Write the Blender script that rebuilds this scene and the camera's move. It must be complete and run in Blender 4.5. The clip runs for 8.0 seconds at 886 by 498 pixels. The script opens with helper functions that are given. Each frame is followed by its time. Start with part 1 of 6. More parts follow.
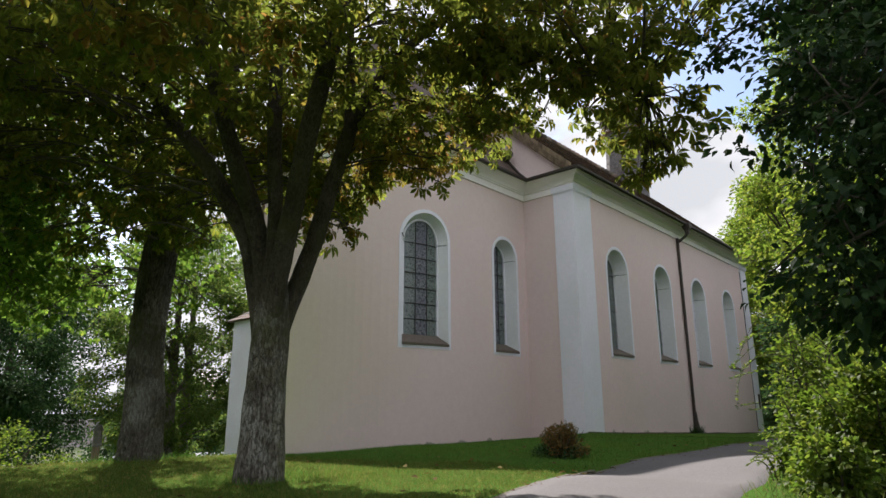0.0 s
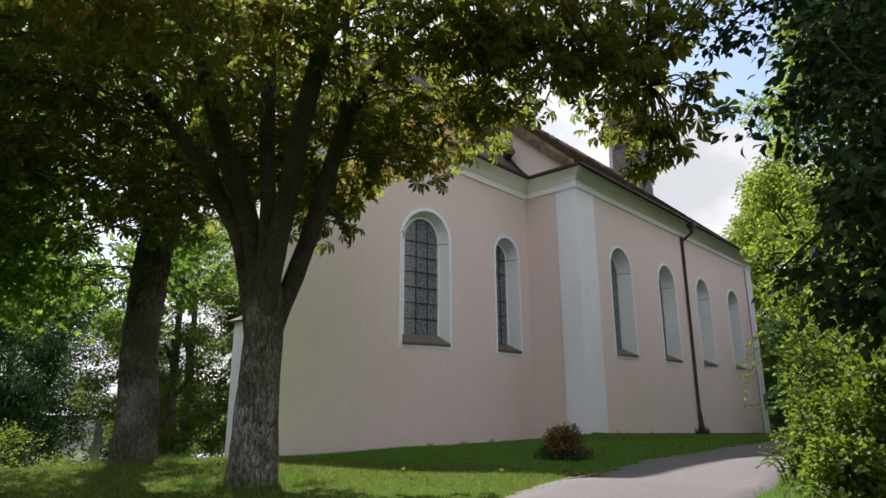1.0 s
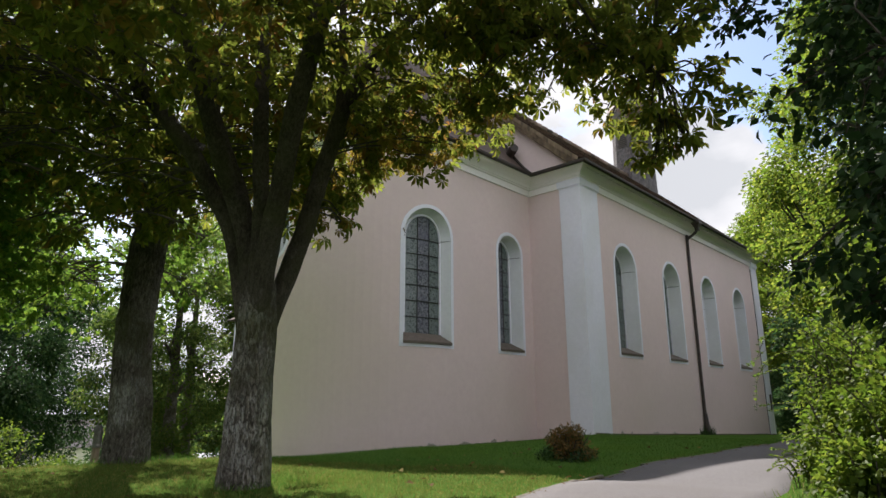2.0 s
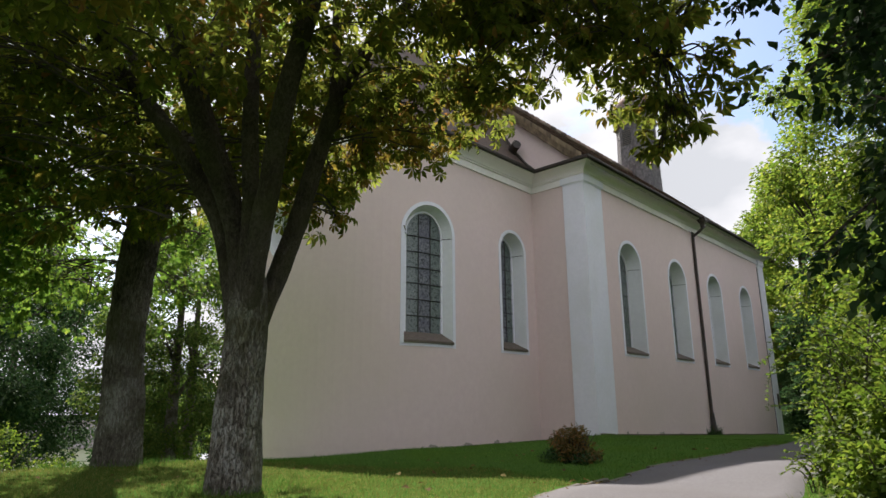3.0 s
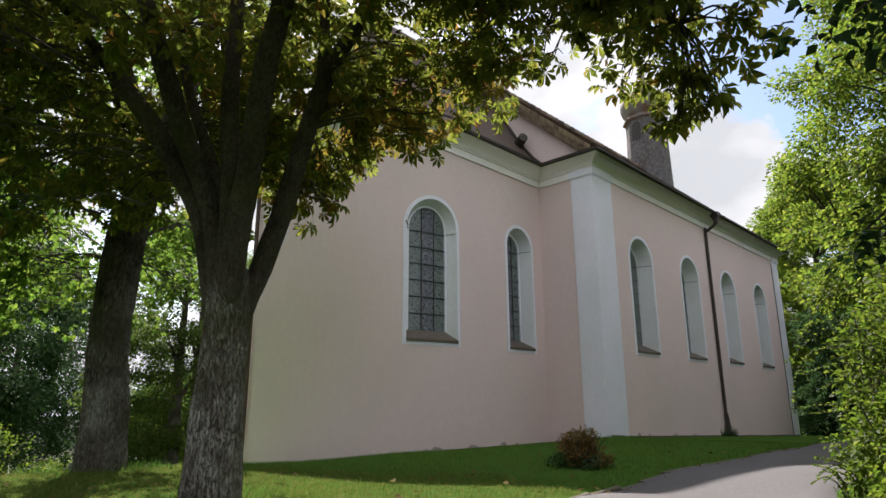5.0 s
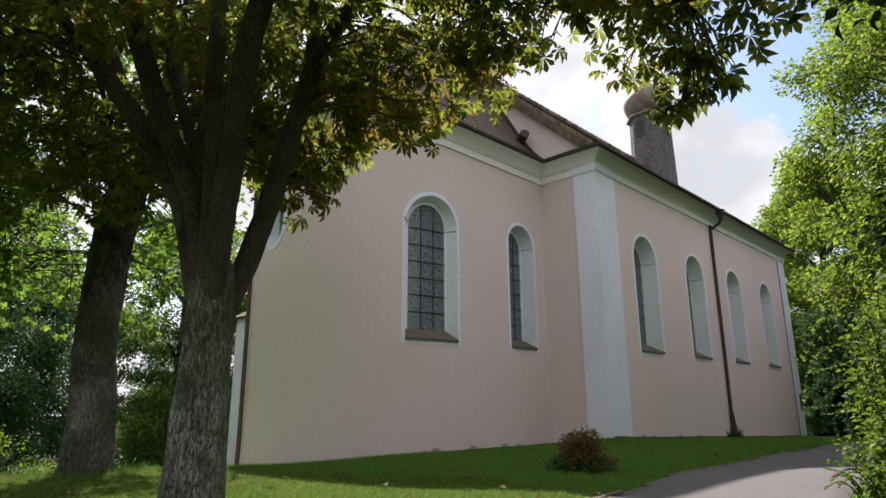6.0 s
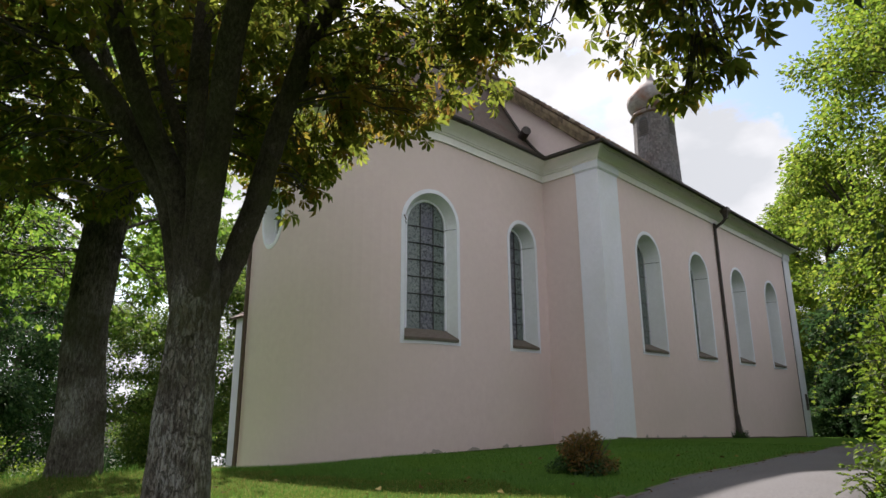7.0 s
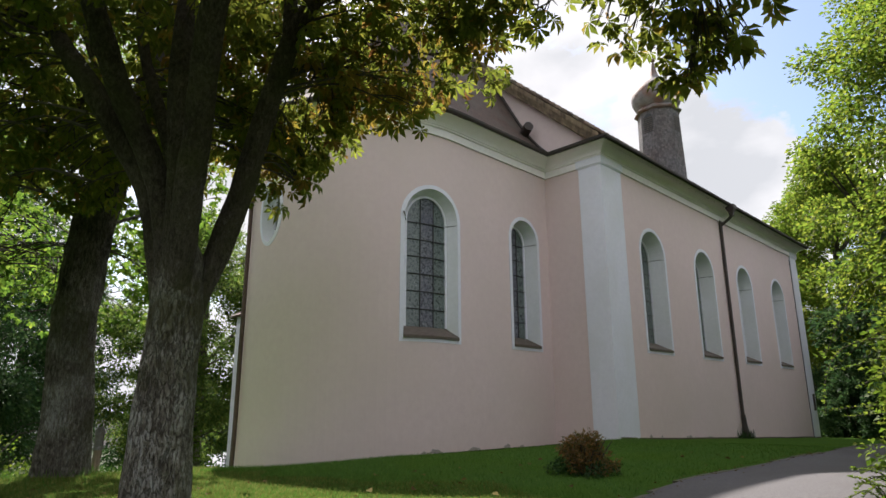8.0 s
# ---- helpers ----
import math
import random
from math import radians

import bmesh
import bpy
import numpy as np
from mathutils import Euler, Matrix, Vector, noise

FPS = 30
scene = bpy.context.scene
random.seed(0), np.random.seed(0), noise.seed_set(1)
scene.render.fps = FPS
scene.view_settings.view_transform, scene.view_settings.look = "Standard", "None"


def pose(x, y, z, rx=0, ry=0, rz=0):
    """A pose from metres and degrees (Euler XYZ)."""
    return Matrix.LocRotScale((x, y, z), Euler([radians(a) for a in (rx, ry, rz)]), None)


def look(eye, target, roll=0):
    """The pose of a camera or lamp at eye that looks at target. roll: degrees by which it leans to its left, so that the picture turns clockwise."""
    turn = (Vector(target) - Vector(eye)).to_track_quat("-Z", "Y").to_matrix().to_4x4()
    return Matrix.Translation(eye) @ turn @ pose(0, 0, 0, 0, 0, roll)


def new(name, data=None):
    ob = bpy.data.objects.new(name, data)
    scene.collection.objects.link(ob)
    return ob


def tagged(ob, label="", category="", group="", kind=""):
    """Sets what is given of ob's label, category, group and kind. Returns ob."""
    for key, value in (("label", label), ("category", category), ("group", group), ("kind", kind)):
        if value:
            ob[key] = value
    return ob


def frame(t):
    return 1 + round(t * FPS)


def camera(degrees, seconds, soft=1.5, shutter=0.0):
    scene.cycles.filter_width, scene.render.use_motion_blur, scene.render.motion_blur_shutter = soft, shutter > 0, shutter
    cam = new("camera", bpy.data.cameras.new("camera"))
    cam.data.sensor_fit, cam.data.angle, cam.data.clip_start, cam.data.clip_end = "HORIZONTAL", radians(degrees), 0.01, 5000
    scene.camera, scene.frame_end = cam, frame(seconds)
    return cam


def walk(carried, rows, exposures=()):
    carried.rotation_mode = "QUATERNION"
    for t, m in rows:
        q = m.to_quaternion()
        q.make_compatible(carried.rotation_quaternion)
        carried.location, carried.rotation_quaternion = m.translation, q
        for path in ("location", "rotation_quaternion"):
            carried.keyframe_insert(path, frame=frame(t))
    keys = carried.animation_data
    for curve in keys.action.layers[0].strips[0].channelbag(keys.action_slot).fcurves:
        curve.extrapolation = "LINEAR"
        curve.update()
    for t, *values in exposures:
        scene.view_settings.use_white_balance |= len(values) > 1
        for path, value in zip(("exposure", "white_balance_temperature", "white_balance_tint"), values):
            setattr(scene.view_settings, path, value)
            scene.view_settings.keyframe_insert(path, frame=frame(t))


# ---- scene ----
cam = camera(71.3, 8.0, 1.5)
PATH = [
    (0, (0.286, -0.094, 0.833), (-1.013, 1.347, 1.32), -0.2),
    (0.5, (0.228, 0.013, 0.829), (-1.074, 1.451, 1.317), -0.2),
    (1, (0.168, 0.12, 0.833), (-1.138, 1.554, 1.322), -0.3),
    (1.5, (0.099, 0.223, 0.83), (-1.211, 1.654, 1.319), -0.2),
    (3, (-0.104, 0.598, 0.843), (-1.428, 2.015, 1.331), -0.3),
    (3.5, (-0.179, 0.72, 0.848), (-1.508, 2.132, 1.337), -0.3),
    (4, (-0.259, 0.838, 0.85), (-1.594, 2.245, 1.34), -0.3),
    (4.5, (-0.323, 0.954, 0.856), (-1.663, 2.356, 1.345), -0.3),
    (6, (-0.515, 1.365, 0.862), (-1.869, 2.754, 1.351), -0.3),
    (6.5, (-0.571, 1.488, 0.863), (-1.929, 2.873, 1.353), -0.3),
    (7, (-0.616, 1.595, 0.875), (-1.978, 2.976, 1.364), -0.3),
    (7.5, (-0.659, 1.71, 0.87), (-2.026, 3.086, 1.358), -0.2),
    (8, (-0.709, 1.856, 0.866), (-2.083, 3.226, 1.354), -0.2),
]
walk(cam, [(t, look(eye, target, roll)) for t, eye, target, roll in PATH], [(0.0, 1.0, 6400, 14), (8.0, 1.0, 6400, 14)])

# ---- world, sun ----
SUN_H = Vector((0.905, -0.425, 0.0))          # the way the light travels over the ground
SUN_EL = radians(47.9)
world = bpy.data.worlds.new("sky")
scene.world = world
world.use_nodes = True
wn, wl = world.node_tree.nodes, world.node_tree.links
wn.clear()
sky = wn.new("ShaderNodeTexSky")
sky.sky_type = "NISHITA"
sky.sun_disc = False
sky.sun_elevation = SUN_EL
sky.sun_rotation = math.atan2(-SUN_H.x, -SUN_H.y)
sky.dust_density = 1.5
SKY_STRENGTH, CLOUD_STRENGTH = 0.11, 0.33
bg_sky = wn.new("ShaderNodeBackground")
bg_sky.inputs["Strength"].default_value = SKY_STRENGTH
wl.new(sky.outputs["Color"], bg_sky.inputs["Color"])
coord = wn.new("ShaderNodeTexCoord")
place = wn.new("ShaderNodeMapping")
place.inputs["Scale"].default_value = (1.0, 1.0, 1.7)
place.inputs["Location"].default_value = (0.35, 0.1, 0.0)
wl.new(coord.outputs["Generated"], place.inputs["Vector"])
puffs = wn.new("ShaderNodeTexNoise")
puffs.inputs["Scale"].default_value = 4.6
puffs.inputs["Detail"].default_value = 9.0
puffs.inputs["Roughness"].default_value = 0.6
wl.new(place.outputs["Vector"], puffs.inputs["Vector"])
cover = wn.new("ShaderNodeValToRGB")
cover.color_ramp.elements[0].position, cover.color_ramp.elements[1].position = 0.40, 0.475
# open blue sky beyond the end of the path
north = wn.new("ShaderNodeVectorMath")
north.operation = "DOT_PRODUCT"
north.inputs[1].default_value = (-0.10, 0.83, 0.55)
wl.new(coord.outputs["Generated"], north.inputs[0])
clear = wn.new("ShaderNodeMapRange")
clear.inputs["From Min"].default_value, clear.inputs["From Max"].default_value = 0.966, 0.990
clear.inputs["To Min"].default_value, clear.inputs["To Max"].default_value = 0.0, 0.34
wl.new(north.outputs["Value"], clear.inputs["Value"])
thin = wn.new("ShaderNodeMath")
thin.operation = "SUBTRACT"
wl.new(puffs.outputs["Fac"], thin.inputs[0])
wl.new(clear.outputs["Result"], thin.inputs[1])
wl.new(thin.outputs["Value"], cover.inputs["Fac"])
depth_noise = wn.new("ShaderNodeTexNoise")
depth_noise.inputs["Scale"].default_value = 5.5
depth_noise.inputs["Detail"].default_value = 5.0
wl.new(place.outputs["Vector"], depth_noise.inputs["Vector"])
cloud_tone = wn.new("ShaderNodeValToRGB")
cloud_tone.color_ramp.elements[0].position, cloud_tone.color_ramp.elements[1].position = 0.38, 0.64
cloud_tone.color_ramp.elements[0].color = (0.70, 0.725, 0.745, 1)
cloud_tone.color_ramp.elements[1].color = (1.0, 1.0, 1.0, 1)
# the shaded underside of the large cloud behind the turret
under = wn.new("ShaderNodeVectorMath")
under.operation = "DOT_PRODUCT"
under.inputs[1].default_value = (-0.305, 0.888, 0.342)
wl.new(coord.outputs["Generated"], under.inputs[0])
shade = wn.new("ShaderNodeMapRange")
shade.inputs["From Min"].default_value, shade.inputs["From Max"].default_value = 0.990, 0.9995
shade.inputs["To Min"].default_value, shade.inputs["To Max"].default_value = 0.10, -0.10
wl.new(under.outputs["Value"], shade.inputs["Value"])
tone = wn.new("ShaderNodeMath")
tone.operation = "ADD"
wl.new(depth_noise.outputs["Fac"], tone.inputs[0])
wl.new(shade.outputs["Result"], tone.inputs[1])
wl.new(tone.outputs["Value"], cloud_tone.inputs["Fac"])
# clouds towards +x, roughly across from the sun, are brightened to light the walls
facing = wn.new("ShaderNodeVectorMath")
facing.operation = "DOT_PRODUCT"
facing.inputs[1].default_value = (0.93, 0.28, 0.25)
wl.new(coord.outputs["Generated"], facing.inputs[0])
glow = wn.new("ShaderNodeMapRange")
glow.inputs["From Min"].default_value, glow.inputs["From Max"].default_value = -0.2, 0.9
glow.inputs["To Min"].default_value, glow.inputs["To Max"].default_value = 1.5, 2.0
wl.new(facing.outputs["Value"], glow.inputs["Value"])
bg_cloud = wn.new("ShaderNodeBackground")
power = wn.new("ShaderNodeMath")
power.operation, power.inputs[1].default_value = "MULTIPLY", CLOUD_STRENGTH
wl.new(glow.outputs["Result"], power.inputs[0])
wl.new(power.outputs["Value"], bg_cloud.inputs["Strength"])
wl.new(cloud_tone.outputs["Color"], bg_cloud.inputs["Color"])
sky_mix = wn.new("ShaderNodeMixShader")
wl.new(cover.outputs["Color"], sky_mix.inputs["Fac"])
wl.new(bg_sky.outputs["Background"], sky_mix.inputs[1])
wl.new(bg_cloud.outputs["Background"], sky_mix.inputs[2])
world_out = wn.new("ShaderNodeOutputWorld")
wl.new(sky_mix.outputs["Shader"], world_out.inputs["Surface"])

sun_data = bpy.data.lights.new("sun", "SUN")
sun_data.energy, sun_data.angle, sun_data.color = 4.6, radians(0.55), (1.0, 0.95, 0.86)
sun = new("sun", sun_data)
sun_way = Vector((SUN_H.x * math.cos(SUN_EL), SUN_H.y * math.cos(SUN_EL), -math.sin(SUN_EL)))
sun.matrix_world = look((-30, 30, 40), Vector((-30, 30, 40)) + sun_way)

# ---- materials ----


def shader(name):
    m = bpy.data.materials.new(name)
    m.use_nodes = True
    return m, m.node_tree.nodes, m.node_tree.links, m.node_tree.nodes["Principled BSDF"]


def ramp(nodes, stops):
    r = nodes.new("ShaderNodeValToRGB")
    while len(r.color_ramp.elements) < len(stops):
        r.color_ramp.elements.new(0.5)
    for e, (p, c) in zip(r.color_ramp.elements, stops):
        e.position, e.color = p, (*c, 1)
    return r


def surface(name, stops, scale, rough, bump=0.2, stretch=(1, 1, 1), stain=None, stain_scale=0.5, metal=0.0, detail=8.0, bump_dist=0.02, per_piece=0.0, sheen=0.5):
    """Grain between the stops' colours, a slow stain over it, relief from the grain."""
    m, n, k, p = shader(name)
    tc = n.new("ShaderNodeTexCoord")
    mp = n.new("ShaderNodeMapping")
    mp.inputs["Scale"].default_value = stretch
    k.new(tc.outputs["Object"], mp.inputs["Vector"])
    no = n.new("ShaderNodeTexNoise")
    no.inputs["Scale"].default_value, no.inputs["Detail"].default_value = scale, detail
    no.inputs["Roughness"].default_value = 0.65
    k.new(mp.outputs["Vector"], no.inputs["Vector"])
    r = ramp(n, stops)
    k.new(no.outputs["Fac"], r.inputs["Fac"])
    colour = r.outputs["Color"]
    if stain:
        so = n.new("ShaderNodeTexNoise")
        so.inputs["Scale"].default_value, so.inputs["Detail"].default_value = stain_scale, 6.0
        k.new(tc.outputs["Object"], so.inputs["Vector"])
        sr = ramp(n, [(0.42, (0, 0, 0)), (0.68, (1, 1, 1))])
        k.new(so.outputs["Fac"], sr.inputs["Fac"])
        mx = n.new("ShaderNodeMixRGB")
        mx.inputs["Color2"].default_value = (*stain[:3], 1)
        sc = n.new("ShaderNodeMath")
        sc.operation, sc.inputs[1].default_value = "MULTIPLY", stain[3]
        k.new(sr.outputs["Color"], sc.inputs[0])
        k.new(sc.outputs["Value"], mx.inputs["Fac"])
        k.new(colour, mx.inputs["Color1"])
        colour = mx.outputs["Color"]
    if per_piece:
        oi = n.new("ShaderNodeNewGeometry")
        ob_info = n.new("ShaderNodeObjectInfo")
        both = n.new("ShaderNodeMath")
        both.operation = "ADD"
        wrap = n.new("ShaderNodeMath")
        wrap.operation = "FRACT"
        k.new(oi.outputs["Random Per Island"], both.inputs[0])
        k.new(ob_info.outputs["Random"], both.inputs[1])
        k.new(both.outputs["Value"], wrap.inputs[0])
        hs = n.new("ShaderNodeHueSaturation")
        mr = n.new("ShaderNodeMapRange")
        mr.inputs["To Min"].default_value, mr.inputs["To Max"].default_value = 1 - per_piece, 1 + per_piece
        k.new(wrap.outputs["Value"], mr.inputs["Value"])
        k.new(mr.outputs["Result"], hs.inputs["Value"])
        k.new(colour, hs.inputs["Color"])
        colour = hs.outputs["Color"]
    k.new(colour, p.inputs["Base Color"])
    p.inputs["Roughness"].default_value, p.inputs["Metallic"].default_value = rough, metal
    p.inputs["Specular IOR Level"].default_value = sheen
    if bump:
        b = n.new("ShaderNodeBump")
        b.inputs["Strength"].default_value, b.inputs["Distance"].default_value = bump, bump_dist
        k.new(no.outputs["Fac"], b.inputs["Height"])
        k.new(b.outputs["Normal"], p.inputs["Normal"])
    return m


def leaf_material(name, stops, through_light=0.5, rough=0.45, shine=0.35, clear=2.0):
    """Each leaf its own tone; light passes through the blade."""
    m, n, k, p = shader(name)
    g = n.new("ShaderNodeNewGeometry")
    r = ramp(n, stops)
    k.new(g.outputs["Random Per Island"], r.inputs["Fac"])
    tc = n.new("ShaderNodeTexCoord")
    no = n.new("ShaderNodeTexNoise")
    no.inputs["Scale"].default_value, no.inputs["Detail"].default_value = 9.0, 3.0
    k.new(tc.outputs["Object"], no.inputs["Vector"])
    mr = n.new("ShaderNodeMapRange")
    mr.inputs["From Min"].default_value, mr.inputs["From Max"].default_value = 0.3, 0.7
    mr.inputs["To Min"].default_value, mr.inputs["To Max"].default_value = 0.7, 1.3
    k.new(no.outputs["Fac"], mr.inputs["Value"])
    hs = n.new("ShaderNodeHueSaturation")
    k.new(mr.outputs["Result"], hs.inputs["Value"])
    k.new(r.outputs["Color"], hs.inputs["Color"])
    k.new(hs.outputs["Color"], p.inputs["Base Color"])
    p.inputs["Roughness"].default_value = rough
    p.inputs["Specular IOR Level"].default_value = shine
    tr = n.new("ShaderNodeBsdfTranslucent")
    warm = n.new("ShaderNodeHueSaturation")
    warm.inputs["Saturation"].default_value, warm.inputs["Value"].default_value = 1.0, clear
    k.new(hs.outputs["Color"], warm.inputs["Color"])
    k.new(warm.outputs["Color"], tr.inputs["Color"])
    mix = n.new("ShaderNodeMixShader")
    mix.inputs["Fac"].default_value = through_light
    k.new(p.outputs["BSDF"], mix.inputs[1])
    k.new(tr.outputs["BSDF"], mix.inputs[2])
    k.new(mix.outputs["Shader"], n["Material Output"].inputs["Surface"])
    return m


PINK = surface("pink_plaster", [(0.3, (0.692, 0.55, 0.535)), (0.7, (0.742, 0.60, 0.58))], 7.0, 0.92, 0.25, stain=(0.655, 0.54, 0.50, 0.6), stain_scale=0.32, bump_dist=0.012)
WHITE = surface("white_plaster", [(0.3, (0.75, 0.745, 0.825)), (0.7, (0.81, 0.805, 0.885))], 9.0, 0.9, 0.15, stain=(0.68, 0.685, 0.70, 0.5), stain_scale=0.8, bump_dist=0.01)
TILE = surface("roof_tile", [(0.3, (0.105, 0.066, 0.052)), (0.7, (0.20, 0.128, 0.10))], 9.0, 0.85, 0.3, stain=(0.16, 0.14, 0.115, 0.7), stain_scale=1.4, per_piece=0.7)
SHEET = surface("sheet_metal", [(0.3, (0.17, 0.165, 0.16)), (0.7, (0.27, 0.26, 0.25))], 6.0, 0.55, 0.1, stain=(0.15, 0.11, 0.08, 0.5), stain_scale=2.0, metal=0.4)
VERGE_TILE = surface("verge_tile", [(0.3, (0.10, 0.07, 0.048)), (0.7, (0.20, 0.14, 0.088))], 8.0, 0.9, 0.4, stain=(0.20, 0.155, 0.09, 0.55), stain_scale=5.5, per_piece=0.38)
METAL = surface("gutter_metal", [(0.3, (0.035, 0.029, 0.027)), (0.7, (0.065, 0.053, 0.048))], 14.0, 0.6, 0.1, stain=(0.075, 0.045, 0.032, 0.5), stain_scale=2.0, metal=0.2)
PIPE = surface("brown_pipe", [(0.3, (0.075, 0.045, 0.035)), (0.7, (0.13, 0.085, 0.065))], 9.0, 0.6, 0.1, metal=0.2)
COPPER = surface("copper", [(0.3, (0.15, 0.13, 0.13)), (0.7, (0.29, 0.265, 0.265))], 4.0, 0.7, 0.15, stain=(0.19, 0.075, 0.04, 0.8), stain_scale=1.6, metal=0.25)
SHINGLE = surface("wood_shingle", [(0.3, (0.105, 0.095, 0.10)), (0.7, (0.19, 0.175, 0.182))], 12.0, 0.9, 0.3, stretch=(1, 1, 0.3), stain=(0.11, 0.075, 0.065, 0.5), stain_scale=0.9, per_piece=0.3)
LOUVRE = surface("louvre_wood", [(0.3, (0.11, 0.085, 0.075)), (0.7, (0.19, 0.15, 0.13))], 10.0, 0.8, 0.2)
SILL = surface("sill_tile", [(0.3, (0.085, 0.066, 0.055)), (0.7, (0.17, 0.132, 0.108))], 10.0, 0.85, 0.4, stretch=(1, 1, 5), stain=(0.13, 0.12, 0.09, 0.5), stain_scale=3.0)
GLASS = surface("leaded_glass", [(0.36, (0.035, 0.045, 0.043)), (0.47, (0.12, 0.145, 0.142)), (0.53, (0.19, 0.22, 0.21)), (0.60, (0.10, 0.122, 0.12)), (0.70, (0.29, 0.32, 0.31))], 17.0, 0.25, 0.35, stain=(0.11, 0.135, 0.135, 0.4), stain_scale=2.2, bump_dist=0.01, detail=3.5)
GLASS_MID = surface("violet_leaded_glass", [(0.36, (0.042, 0.042, 0.05)), (0.5, (0.145, 0.15, 0.175)), (0.70, (0.26, 0.265, 0.30))], 17.0, 0.25, 0.35, stain=(0.13, 0.125, 0.175, 0.6), stain_scale=1.8, bump_dist=0.01, detail=3.5)
REVEAL = surface("reveal_plaster", [(0.3, (0.755, 0.76, 0.79)), (0.7, (0.825, 0.83, 0.86))], 9.0, 0.92, 0.15, stain=(0.70, 0.71, 0.71, 0.5), stain_scale=1.1, bump_dist=0.01)
LEAD = surface("lead", [(0.3, (0.022, 0.022, 0.024)), (0.7, (0.045, 0.045, 0.047))], 20.0, 0.6, 0.1)
DARK = surface("inside_plaster", [(0.3, (0.30, 0.28, 0.25)), (0.7, (0.36, 0.33, 0.30))], 3.0, 0.95, 0.0)
ASPHALT = surface("asphalt", [(0.35, (0.090, 0.084, 0.088)), (0.65, (0.148, 0.138, 0.143))], 38.0, 0.92, 0.35, stain=(0.095, 0.085, 0.082, 0.6), stain_scale=0.55, bump_dist=0.008)
# white plaster lightened and warmed to make up for dim light under the eaves
CORNICE_LIT = surface("cornice_plaster_lit", [(0.3, (0.85, 0.80, 0.79)), (0.7, (0.89, 0.845, 0.835))], 6.0, 0.9, 0.15, stain=(0.80, 0.765, 0.735, 0.5), stain_scale=0.9, bump_dist=0.01)
STONE = surface("kerb_stone", [(0.3, (0.07, 0.058, 0.045)), (0.7, (0.17, 0.15, 0.125))], 18.0, 0.92, 0.4, stain=(0.12, 0.13, 0.07, 0.6), stain_scale=2.4)
SOIL = surface("lawn_soil", [(0.3, (0.040, 0.088, 0.018)), (0.55, (0.064, 0.124, 0.025)), (0.75, (0.096, 0.142, 0.033))], 22.0, 0.95, 0.6, stain=(0.058, 0.107, 0.009, 0.5), stain_scale=0.7, bump_dist=0.03, sheen=0.0)


